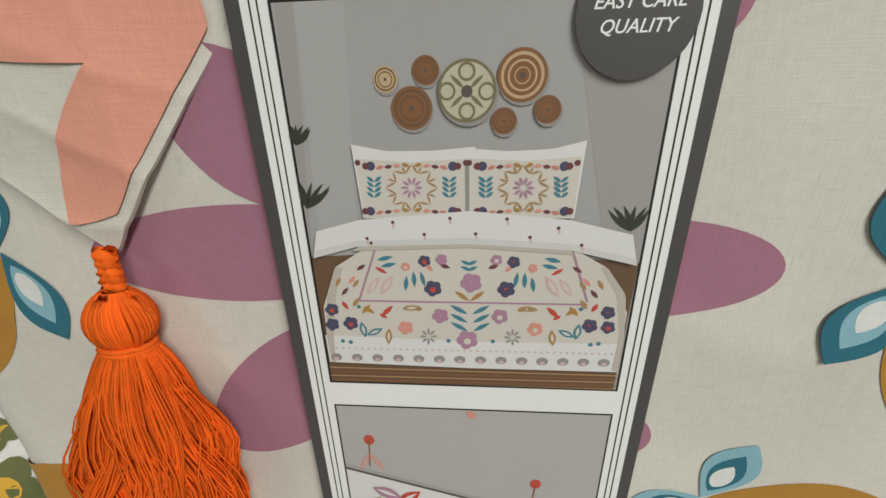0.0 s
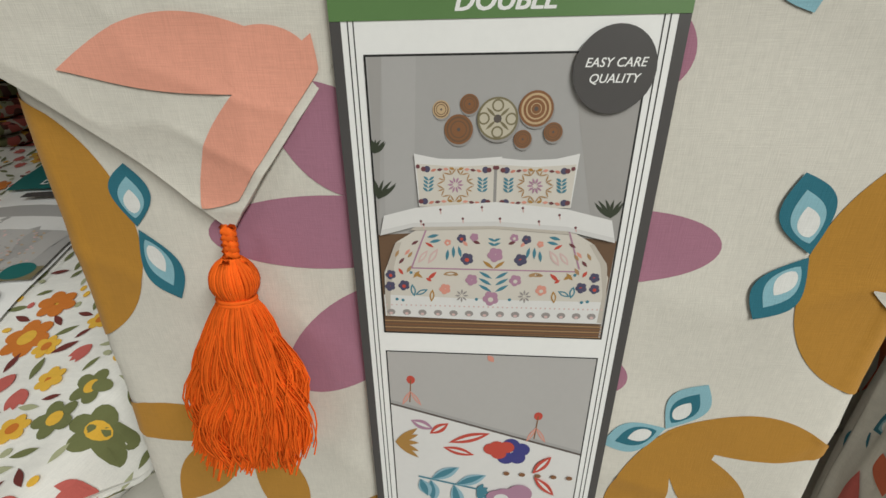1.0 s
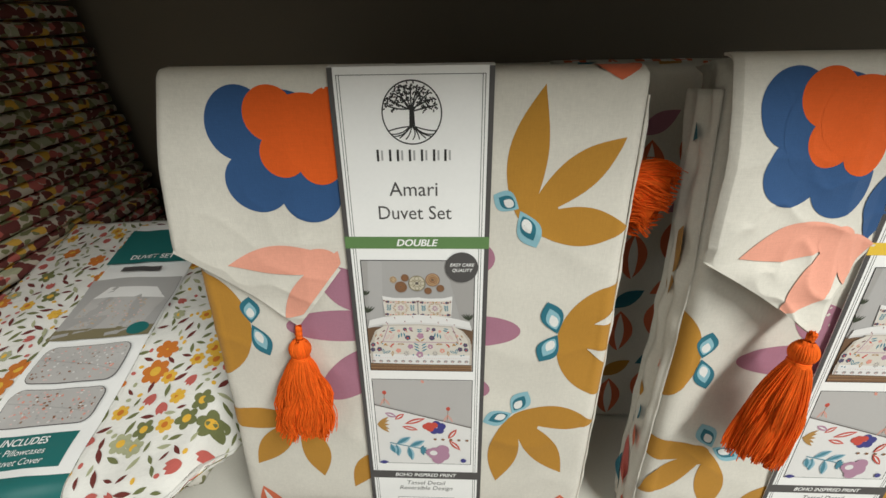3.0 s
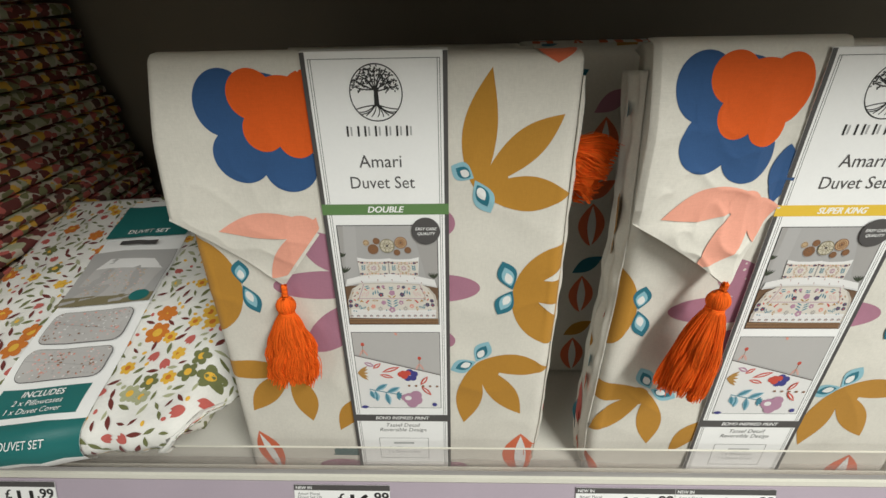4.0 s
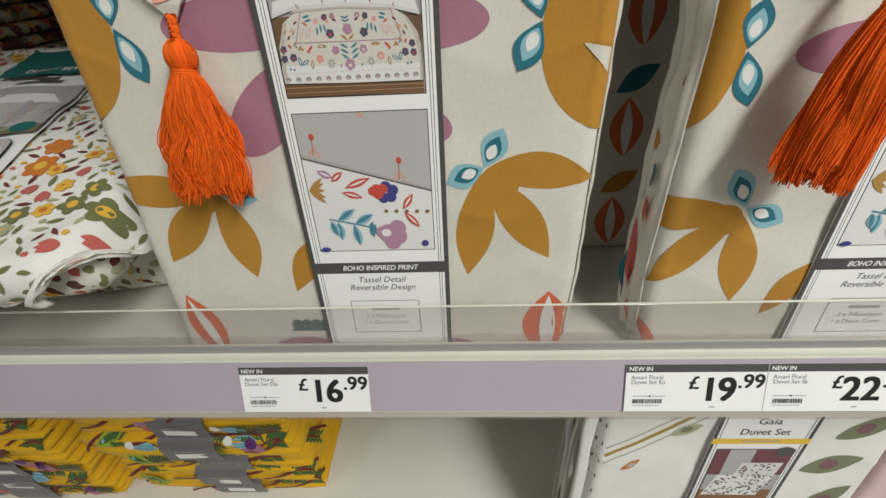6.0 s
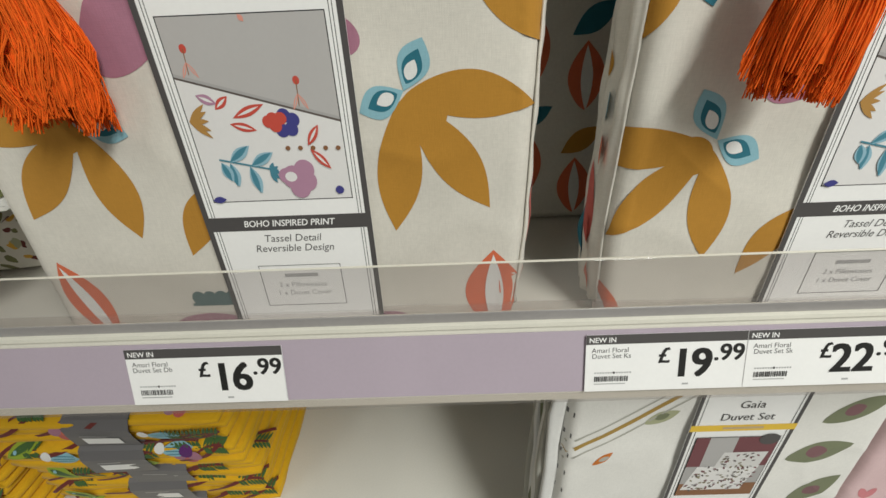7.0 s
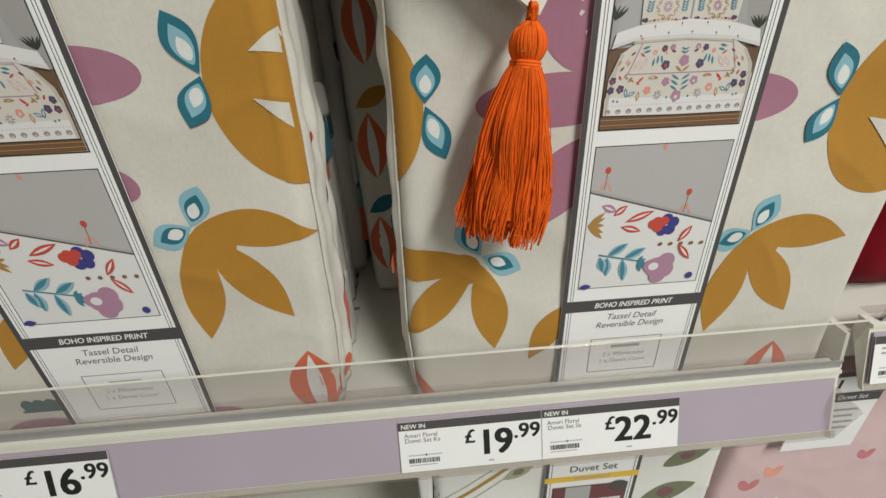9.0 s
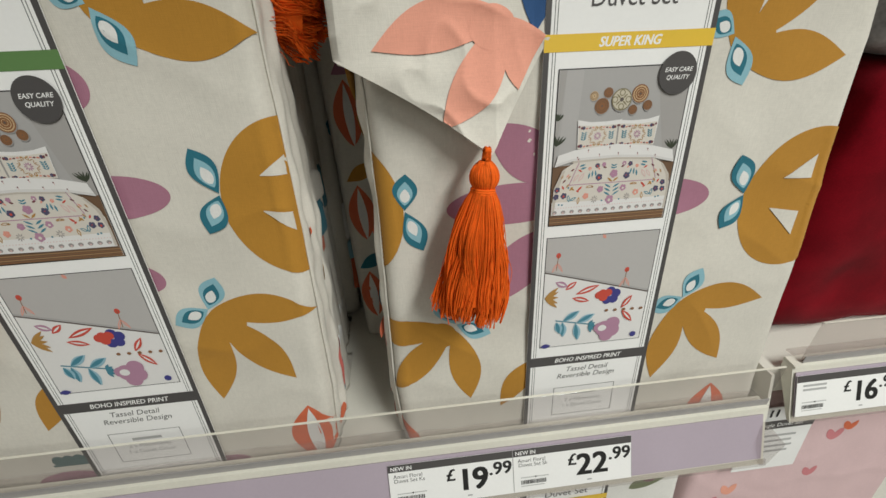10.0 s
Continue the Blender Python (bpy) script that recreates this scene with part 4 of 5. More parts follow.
def cloth_photo(a, u0, v0, u1, v1):
    """The printed close view of the cover's print under a turned sheet."""
    W_, H_ = u1 - u0, v1 - v0

    def P(s, t):
        return (u0 + W_ * s, v1 - H_ * t * 440 / (530 - 90 * t))

    a.pool(0)

    def leaf(s0, t0, s1, t1, w, col, core=None):
        a.petal(P(s0, t0), P(s1, t1), W_ * w, col, n=10, m=3)
        if core:
            a.petal(P(s0 + (s1 - s0) * 0.15, t0 + (t1 - t0) * 0.15), P(s0 + (s1 - s0) * 0.85, t0 + (t1 - t0) * 0.85), W_ * w * 0.3, core, n=8, m=2)

    a.rect(u0, v0, u1, v1, "photo_white")
    a.quad(P(0, 0.325), P(1, 0.585), P(1, 0), P(0, 0), "photo_sheet")
    a.quad(P(0, 0.330), P(1, 0.590), P(1, 0.575), P(0, 0.310), "photo_shadow")
    a.quad(P(0, 0.318), P(1, 0.578), P(1, 0.562), P(0, 0.300), "photo_wall")
    for s, t in ((0.11, 0.17), (0.76, 0.36)):
        a.disc(P(s, t), W_ * 0.022, W_ * 0.026, "photo_red", n=12, m=1)
        a.line(P(s, t), P(s - 0.01, t + 0.14), W_ * 0.006, "photo_brown")
        for e in (-1, 1):
            leaf(s - 0.005, t + 0.07, s + e * 0.05, t + 0.16, 0.022, "photo_coral", "photo_sheet")
    leaf(0.49, 0.0, 0.52, 0.04, 0.03, "photo_coral")
    leaf(0.20, 0.50, 0.30, 0.43, 0.055, "photo_red", "photo_white")
    leaf(0.30, 0.55, 0.52, 0.48, 0.06, "photo_red", "photo_white")
    leaf(0.27, 0.58, 0.44, 0.62, 0.055, "photo_red", "photo_white")
    leaf(0.10, 0.42, 0.22, 0.47, 0.06, "photo_mauve", "photo_white")
    for s, t in ((0.635, 0.545), (0.69, 0.57), (0.67, 0.62), (0.61, 0.625)):
        a.disc(P(s, t), W_ * 0.045, W_ * 0.045, "photo_navy", n=16, m=1)
    for s, t in ((0.56, 0.56), (0.61, 0.56), (0.57, 0.60), (0.53, 0.575)):
        a.disc(P(s, t), W_ * 0.042, W_ * 0.040, "photo_red", n=16, m=1)
    for k in range(5):
        g = -1.0 + 0.5 * k
        leaf(0.01, 0.56, 0.13 + 0.01 * math.cos(g), 0.56 + 0.11 * math.sin(g), 0.035, "photo_mustard")
    a.line(P(0.13, 0.77), P(0.52, 0.84), W_ * 0.012, "photo_teal")
    for s0, t0, s1, t1, c in ((0.20, 0.785, 0.36, 0.70, 0), (0.20, 0.79, 0.22, 0.92, 1), (0.34, 0.81, 0.51, 0.74, 0), (0.33, 0.81, 0.37, 0.96, 1), (0.14, 0.785, 0.19, 0.89, 1)):
        leaf(s0, t0, s1, t1, 0.075, "photo_sky")
        leaf(s0, t0, s1 - 0.012, t1, 0.040, "photo_teal")
    for k in range(5):
        g = -1.2 + 0.6 * k
        leaf(0.46, 0.845, 0.475 + 0.06 * math.cos(g), 0.85 + 0.06 * math.sin(g), 0.03, "photo_teal")
    for k in range(5):
        a.disc(P(0.62 + 0.085 * k, 0.72 + 0.002 * k), W_ * 0.017, W_ * 0.015, "photo_brown", n=10, m=1)
    leaf(0.76, 0.71, 0.85, 0.60, 0.055, "photo_red", "photo_white")
    leaf(0.77, 0.73, 0.89, 0.84, 0.055, "photo_red", "photo_white")
    for s, t, r in ((0.62, 0.88, 0.085), (0.70, 0.90, 0.075), (0.70, 0.84, 0.07), (0.65, 0.94, 0.07), (0.57, 0.87, 0.055)):
        a.disc(P(s, t), W_ * r, W_ * r, "photo_mauve", n=20, m=1)
    a.disc(P(0.60, 0.875), W_ * 0.042, W_ * 0.035, "photo_white", n=16, m=1)
    a.disc(P(0.925, 0.955), W_ * 0.030, W_ * 0.030, "photo_navy", n=14, m=1)
    a.petal(P(0.0, 0.99), P(0.10, 0.985), W_ * 0.05, "photo_navy", n=8, m=2)


def tree_mark(a, c, r):
    """A round emblem: a ring round a leafy tree with roots, as plain shapes."""
    a.disc(c, r, r, "black_ink", n=48, m=1, inner=0.955)
    a.quad((c[0] - r * 0.10, c[1] - r * 0.45), (c[0] + r * 0.10, c[1] - r * 0.45), (c[0] + r * 0.07, c[1] + r * 0.25), (c[0] - r * 0.07, c[1] + r * 0.25), "black_ink")
    a.pool(9)
    rnd = random.Random(3)
    for k in range(11):
        g = math.pi * (0.06 + 0.88 * k / 10)
        q = (c[0] + r * 0.80 * math.cos(g), c[1] + r * (0.08 + 0.78 * math.sin(g)))
        a.line((c[0], c[1] + r * rnd.uniform(0.0, 0.2)), q, r * 0.045, "black_ink", 5, bend=rnd.uniform(-0.07, 0.07) * r)
        a.line((c[0] + r * 0.1 * math.cos(g), c[1] - r * 0.42), (c[0] + r * 0.84 * math.cos(g), c[1] - r * (0.50 + 0.34 * math.sin(g))), r * 0.04, "black_ink", 5, bend=rnd.uniform(-0.12, 0.12) * r)
    for k in range(210):
        g, q = math.pi * rnd.uniform(0.01, 0.99), math.sqrt(rnd.uniform(0.13, 0.93))
        p = (c[0] + r * 0.95 * q * math.cos(g), c[1] + r * (0.03 + 0.90 * q * math.sin(g)))
        h = rnd.uniform(0, 6.3)
        a.petal(p, (p[0] + r * 0.10 * math.cos(h), p[1] + r * 0.10 * math.sin(h)), r * 0.055, "black_ink", n=3, m=2)


def sleeve_card(pack, shift, drop, band, size_text, wide_text):
    """The printed card sleeve that wraps a pack from its top to its foot."""
    x0, x1, zt, zb = 0.0715, 0.1690, 1.5015, 1.1065
    yf = pack.y0 - 0.0026

    def at(u, v, lift=0.0):
        over = max(0.0, v - zt + 0.003)
        z = min(v, zt)
        y = yf + over * over * 40
        return Vector((0.0817 + (u - 0.0806) * 1.016 + shift - pack.cx, y - lift, 1.1958 + (z - 1.1914) * 1.02 + drop - BASE_Z))

    bm = bmesh.new()
    n = 40
    rows = []
    for i in range(n + 1):
        v = zb + (zt - zb) * i / n
        rows.append([bm.verts.new(at(x0, v)), bm.verts.new(at(x1, v))])
    for k in range(1, 8):
        d = (pack.thick * 0.9) * k / 7
        p0, p1 = at(x0, zt), at(x1, zt)
        lift = 0.002 * math.sin(math.pi * min(1, k / 3))
        rows.append([bm.verts.new(p0 + Vector((0, d, lift))), bm.verts.new(p1 + Vector((0, d, lift)))])
    for a, b in zip(rows, rows[1:]):
        bm.faces.new((a[0], a[1], b[1], b[0]))
    ob = part("card_sleeve", bm, CARD, pack.thing, "white card sleeve with dark grey edges")
    so = ob.modifiers.new("thickness", "SOLIDIFY")
    so.thickness, so.offset = 0.0005, 1
    a = Art(0.000010)
    a.pool(2)
    w = 0.0032
    for u in (x0, x1 - w):
        a.rect(u, zb, u + w, zt, "grey_ink", 40, 1)
    for u in (x0 + 0.0050, x0 + 0.0066, x1 - 0.0054, x1 - 0.0070):
        a.rect(u, zb + 0.003, u + 0.00035, zt - 0.004, "black_ink", 40, 1)
    a.rect(x0 + 0.0050, zt - 0.0043, x1 - 0.0050, zt - 0.0040, "black_ink")
    a.rect(x0 + 0.0050, zb + 0.0030, x1 - 0.0050, zb + 0.0033, "black_ink")
    tree_mark(a, (0.1203, 1.4765), 0.0182)
    a.pool(3)
    for k, (q, wd) in enumerate(((0.0975, 1.2), (0.1052, 0.5), (0.1100, 1.2), (0.1175, 1.2), (0.1250, 1.2), (0.1325, 1.1), (0.1395, 1.0))):
        a.rect(q, 1.4485, q + 0.0014, 1.4555, "black_ink")
        if wd > 0.6:
            a.rect(q + 0.0028, 1.4490, q + 0.0040, 1.4550, "pale_ink")
    a.text("Amari", (0.1198, 1.4312), 0.0128, "grey_ink", squeeze=1.0)
    a.text("Duvet Set", (0.1196, 1.4157), 0.0128, "grey_ink", squeeze=0.94)
    a.rect(x0, 1.3905, x1, 1.3990, band)
    a.text(size_text, (0.1200, 1.3948), 0.0068, "white_card", shear=0.25, bold=0.03, squeeze=wide_text)
    a.pool(0)
    a.outline(0.0806, 1.2896, 0.1601, 1.3822, 0.0006, "black_ink")
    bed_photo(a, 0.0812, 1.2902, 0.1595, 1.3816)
    a.pool(0)
    a.disc((0.1508, 1.3772), 0.0112, 0.0112, "grey_ink", n=36, m=1)
    a.text("EASY CARE", (0.1508, 1.3792), 0.0033, "white_card", shear=0.25, bold=0.012)
    a.text("QUALITY", (0.1508, 1.3752), 0.0033, "white_card", shear=0.25, bold=0.012)
    a.layer = a.base = 4
    a.outline(0.0806, 1.1914, 0.1601, 1.2815, 0.0005, "black_ink")
    cloth_photo(a, 0.0811, 1.1919, 0.1596, 1.2810)
    a.pool(0)
    a.layer = a.base = 4
    a.rect(x0, 1.1735, x1, 1.1822, "grey_ink")
    a.text("BOHO INSPIRED PRINT", (0.1203, 1.1779), 0.0056, "white_card", shear=0.22, bold=0.016, squeeze=0.92)
    a.text("Tassel Detail", (0.1203, 1.1683), 0.0066, "grey_ink", shear=0.22)
    a.text("Reversible Design", (0.1203, 1.1618), 0.0066, "grey_ink", shear=0.22)
    a.outline(0.0950, 1.1205, 0.1460, 1.1500, 0.0004, "grey_ink")
    a.rect(0.1100, 1.1415, 0.1310, 1.1440, "pale_ink")
    a.text("2 x Pillowcases", (0.1203, 1.1362), 0.0050, "pale_ink")
    a.text("1 x Duvet Cover", (0.1203, 1.1302), 0.0050, "pale_ink")
    a.build("sleeve_print", ob, lambda u, v, l: at(u, v, 0.00055 + l))
    return ob


def lerp_edge(pts):
    """A pack edge given at a few heights."""
    def f(z):
        if z <= pts[0][0]:
            return pts[0][1]
        for (z0, x0), (z1, x1) in zip(pts, pts[1:]):
            if z <= z1:
                return x0 + (x1 - x0) * (z - z0) / (z1 - z0)
        return pts[-1][1]
    return f


def side_fold(pack, side, seed):
    """The loose pleated edge of the folded cover that shows along a pack's side."""
    bm = bmesh.new()
    n, m = 90, 26
    rows = []
    for i in range(n + 1):
        z = pack.bz + 0.012 + (pack.high - 0.03) * i / n
        edge = pack.right(z) if side > 0 else pack.left(z)
        row = []
        for j in range(m + 1):
            d = 0.006 + 0.034 * j / m
            wave = noise.noise(Vector((seed, z * 9.0, 1.0)))
            pleat = math.sin(d * 430 + 4.5 * wave + seed) * 0.0013 + noise.noise(Vector((d * 150, z * 34, seed))) * 0.0026
            out = 0.0014 + 0.0018 * math.sin(math.pi * j / m) + pleat + 0.0016 * noise.noise(Vector((z * 55, seed, 4.0)))
            out *= min(1.0, j / 3.0) * min(1.0, (m - j) / 2.0 + 0.2)
            row.append(bm.verts.new((edge - pack.cx + side * out, pack.y0 + d, z - pack.bz + 0.2126 * d * 0.3)))
        rows.append(row)
    for p, q in zip(rows, rows[1:]):
        for j in range(m):
            bm.faces.new((p[j], p[j + 1], q[j + 1], q[j]) if side > 0 else (p[j + 1], p[j], q[j], q[j + 1]))
    ob = smooth(part("side_fold", bm, CREAM, pack.thing, "crumpled cotton edge of the folded cover"))
    so = ob.modifiers.new("thickness", "SOLIDIFY")
    so.thickness, so.offset = 0.0012, -1
    for d, z, h, w, col in ((0.030, 1.128, 0.045, 0.012, "teal_print"), (0.022, 1.150, 0.055, 0.009, "rose_print"), (0.012, 1.292, 0.006, 0.006, "orange_print"), (0.024, 1.252, 0.014, 0.006, "mustard_print"), (0.014, 1.118, 0.020, 0.008, "coral_print")):
        a = Art(0.00003)
        a.petal((d, z), (d + 0.004, z + h), w, col, n=14, m=5)

        def on(u, v, l):
            edge = pack.right(v) if side > 0 else pack.left(v)
            wave = noise.noise(Vector((seed, v * 9.0, 1.0)))
            out = 0.0014 + 0.0018 * math.sin(math.pi * (u - 0.006) / 0.034) + math.sin(u * 430 + 4.5 * wave + seed) * 0.0013 + noise.noise(Vector((u * 150, v * 34, seed))) * 0.0026 + 0.0016 * noise.noise(Vector((v * 55, seed, 4.0)))
            return Vector((edge - pack.cx + side * (out + 0.0007 + l), pack.y0 + u, v - pack.bz + 0.2126 * u * 0.3))
        smooth(a.build("edge_print", ob, on))
    return ob


PRINTS = (("flower_print", top_flower), ("flower_print", side_flower), ("flower_print", low_flower), ("flower_print", left_flower), ("flower_print", low_left_flower),
          ("leaf_print", mustard_leaf), ("leaf_print", teal_sprig), ("bud_print", top_bud),
          ("bud_print", lambda a: bud(a, (0.246, 1.098), (0.2445, 1.1578), 0.037)), ("bud_print", lambda a: bud(a, (-0.018, 1.098), (-0.031, 1.160), 0.026)))

PRINTS += (("petal_print", mauve_leaf),) + tuple(("petal_print", mauve_oval(*q)) for q in MAUVE)

pack1 = Pack("cream duvet set with mustard and teal flowers, green double band", lerp_edge([(1.10, -0.0525), (1.24, -0.0445), (1.37, -0.0420), (1.50, -0.0345)]), lerp_edge([(1.10, 0.2600), (1.17, 0.2650), (1.30, 0.2672), (1.50, 0.2665)]), 0.413, 0.050, 1.0, (0.0, 0.0))
pack1.body()
for nm, fn in PRINTS:
    pack1.motif(nm, fn)
Flap(pack1, 1.5150, -0.0345, (-0.0485, 1.3980), (0.0300, 1.3362), 1.27, 0.1120, 0.0046, 0.006, 2.0, 0.0725, 0.0010).build(lambda a: (poppy(a), salmon_leaf(a)))
sleeve_card(pack1, 0.0, 0.0, "green_ink", "DOUBLE", 1.05)
tassel(pack1.thing, Vector((0.0315 - pack1.cx, -0.008, 0.2345)), Vector((0.0270 - pack1.cx, -0.014, 0.1400)), 0.0080, 0.0225, 11)
side_fold(pack1, 1, 5.0)

pack2 = Pack("cream duvet set with mustard and teal flowers, yellow super king band", lerp_edge([(1.10, 0.3165), (1.17, 0.3130), (1.31, 0.3168), (1.38, 0.3165), (1.50, 0.3080)]), lerp_edge([(1.10, 0.6350), (1.26, 0.6330), (1.354, 0.6267), (1.42, 0.6240), (1.50, 0.6180)]), 0.416, 0.055, 7.0, (0.3425, -0.0245), base=(0.0145, 1.10), taper=0.015)
pack2.body()
for nm, fn in PRINTS:
    pack2.du = 0.3445 if fn is low_left_flower else 0.3410 if fn in (top_flower, side_flower) else 0.3425
    pack2.motif(nm, fn)
pack2.du = pack2.dv = 0.0
pack2.motif("flower_print", lambda a: (eye_petal(a, (0.022, 1.226), (0.006, 1.246), 0.014, "teal_print", "sky_print"), eye_petal(a, (0.022, 1.224), (0.030, 1.200), 0.014, "teal_print", "sky_print")), mapping=pack2.side_at)
pack2.motif("petal_print", lambda a: a.petal((0.012, 1.222), (0.002, 1.206), 0.012, "coral_print"), mapping=pack2.side_at)
pack2.motif("petal_print", lambda a: (a.petal((0.034, 1.365), (0.002, 1.412), 0.026, "mustard_print", bend=0.004), a.petal((0.036, 1.352), (0.004, 1.368), 0.020, "mustard_print")), mapping=pack2.side_at)
pack2.motif("leaf_print", lambda a: a.petal((0.030, 1.480), (0.002, 1.470), 0.014, "teal_print"), mapping=pack2.side_at)
side_fold(pack2, -1, 9.0)
pack2.motif("bud_print", lambda a: a.petal((0.026, 1.190), (0.006, 1.148), 0.014, "coral_print", bend=0.003), mapping=pack2.side_at)
Flap(pack2, 1.5185, 0.3065, (0.3060, 1.3960), (0.3850, 1.3462), 1.60, 0.4330, 0.006, 0.011, 5.0, 0.4185, 0.0034, tip_proud=0.015).build(lambda a: (poppy(a, 0.327, 0.006), a.petal((0.4140, 1.4500), (0.4130, 1.4060), 0.022, "navy_print", fat=0.45, n=40, m=16), salmon_flower(a)))
sleeve_card(pack2, 0.3460, -0.0025, "gold_ink", "SUPER KING", 0.95)
tassel(pack2.thing, Vector((0.3820 - pack2.cx, -0.024, 0.2460)), Vector((0.3700 - pack2.cx, -0.027, 0.1440)), 0.0082, 0.0205, 23, cord=0.03)


# ---- more of the same sets standing behind ----
def soft_slab(name, x0, x1, y0, y1, z0, z1, mat, parent, seed, puff=0.004, label="", cuts=11, soft=0.02):
    """A folded textile slab with rounded, uneven edges."""
    bm = bmesh.new()
    bmesh.ops.create_cube(bm, size=1.0)
    bmesh.ops.subdivide_edges(bm, edges=bm.edges[:], cuts=cuts, use_grid_fill=True)
    sx, sy, sz = (x1 - x0) / 2, (y1 - y0) / 2, (z1 - z0) / 2
    c = Vector(((x0 + x1) / 2, (y0 + y1) / 2, (z0 + z1) / 2))
    r = min(sz * 0.95, soft)
    for v in bm.verts:
        p = Vector((v.co.x * 2 * sx, v.co.y * 2 * sy, v.co.z * 2 * sz))
        core = Vector((max(-sx + r, min(sx - r, p.x)), max(-sy + r, min(sy - r, p.y)), max(-sz + r, min(sz - r, p.z))))
        d = p - core
        if d.length > 1e-6:
            p = core + d.normalized() * min(r, d.length) if d.length > r else p
        w = c + p
        n = Vector((noise.noise(w * 18 + Vector((seed, 0, 0))), noise.noise(w * 18 + Vector((0, seed, 0))), 0.5 * noise.noise(w * 14 + Vector((0, 0, seed)))))
        v.co = w + n * puff
    return smooth(part(name, bm, mat, parent, label))


def folded_edge(parent, x0, x1, y0, y1, z0, z1, mat, seed):
    """A soft folded edge of fabric that shows at a pack's side."""
    return soft_slab("folded_edge", x0, x1, y0, y1, z0, z1, mat, parent, seed * 1.7, 0.006, cuts=7, soft=0.004)


rnd = random.Random(4)
EDGE_MATS = ["white_print", "cream_cotton", "teal_print", "white_print", "cream_cotton", "coral_print", "sky_print", "mauve_print"]
for k in range(4):
    dx = (0.004, -0.006, 0.003, -0.004)[k]
    pk = Pack("cream printed duvet set standing behind the front pack", lerp_edge([(1.10, -0.040 + dx), (1.5, -0.025 + dx)]), lerp_edge([(1.10, 0.258 + dx + 0.004 * (k > 0)), (1.5, 0.258 + dx + 0.004 * (k > 0))]), 0.403 - 0.004 * k, 0.050, 20.0 + k, (dx, -0.01), back=0.056 * (k + 1))
    pk.body()
    z = 0.03
    n = 0
    while z < (0.20, 0.25, 0.22, 0.24)[k]:
        h = rnd.uniform(0.014, 0.046)
        folded_edge(pk.thing, 0.128, 0.139 + rnd.uniform(0, 0.009) + 0.002 * k, 0.004, 0.020 + rnd.uniform(0, 0.02), z, z + h, MATS[rnd.choice(EDGE_MATS)], 3 * k + n)
        z += h * rnd.uniform(0.9, 1.1)
        n += 1
    if k == 0:
        tassel(pk.thing, Vector((0.120, -0.012, 0.335)), Vector((0.183, -0.030, 0.312)), 0.0085, 0.026, 31, 800)
        bm = box(bmesh.new(), 0.136, 0.158, 0.004, 0.008, 0.330, 0.372, 0.0015)
        for v in bm.verts:
            v.co.x -= (v.co.z - 0.330) * 0.25
        part("fabric_corner", bm, CREAM, pk.thing)
for k in range(3):
    dx = (-0.036, -0.042, -0.038)[k]
    pk = Pack("cream printed duvet set standing behind the front pack", lerp_edge([(1.10, 0.312 + dx), (1.5, 0.300 + dx)]), lerp_edge([(1.10, 0.626 + dx), (1.5, 0.60 + dx)]), 0.398 - 0.004 * k, 0.052, 30.0 + k, (0.0, 0.0), back=0.130 + 0.060 * k)
    pk.body()
    for q in range(4):
        zz = 1.125 + 0.092 * q + 0.03 * k
        pk.motif("bud_print", lambda a, zz=zz: bud(a, (0.327 + dx, zz), (0.325 + dx, zz + 0.056), 0.026))
        pk.motif("petal_print", lambda a, zz=zz: a.petal((0.316 + dx, zz + 0.060), (0.345 + dx, zz + 0.076), 0.014, ("teal_print", "mustard_print", "mauve_print", "teal_print")[q]))
        for col, x in enumerate((0.372, 0.412, 0.452)):
            up = zz + 0.018 * col - 0.02
            pk.motif("bud_print", lambda a, x=x, up=up: bud(a, (x + dx, up), (x + dx - 0.003, up + 0.052), 0.030))
            pk.motif("petal_print", lambda a, x=x, up=up: a.petal((x + dx - 0.016, up + 0.056), (x + dx + 0.018, up + 0.078), 0.018, ("mustard_print", "teal_print", "coral_print", "mauve_print")[(q + col) % 4]))


# ---- the flat ditsy-floral sets ----
class FlatPack:
    """A soft folded set lying on its back; u is x, v the way from the front edge over the top."""

    def __init__(self, x0, x1, depth):
        self.x0, self.x1, self.depth = x0, x1, depth

    def at(self, u, v, lift=0.0):
        r = 0.019
        x, down = u, 0.0
        t = max(0.0, min(1.0, (0.035 - v) / 0.07))
        inset = 0.042 * t * t
        for edge, s in ((self.x0 + inset, -1), (self.x1 - inset, 1)):
            d = (edge - u) * s
            if d < 0:
                down, x = 0.02 + min(-d, 0.036 * max(0.0, min(1.0, (v - 0.004) / 0.05))), edge + s * (0.006 * math.sin(min(1, -d / 0.045) * math.pi) + lift)
            elif d < 0.02:
                down += 0.02 - math.sqrt(max(0, 0.02 ** 2 - (0.02 - d) ** 2))
        down *= max(0.2, min(1.0, (v + 0.03) / 0.055))
        puff = noise.noise(Vector((u * 14, v * 12, 4))) * 0.004 + noise.noise(Vector((u * 45, v * 40, 9))) * 0.0014
        scallop = 0.004 * noise.noise(Vector((u * 40, 0, 2))) if v < 0.01 else 0.0
        if v >= 0:
            y, z = 0.003 + v * 0.98, 1.2125 + 0.2 * (v * 0.98 - 0.003)
            ny, nz = 0.0, 1.0
        else:
            g = min(-v / r, 2.3)
            y, z = 0.003 - r * math.sin(g), 1.2119 - r * (1 - math.cos(g))
            ny, nz = -math.sin(g), math.cos(g)
        if u < self.x0 + inset or u > self.x1 - inset:
            return Vector((x, y, z - down + puff * 0.3))
        k = lift + puff + scallop * -ny
        return Vector((x, y + ny * k, z - down + nz * k))


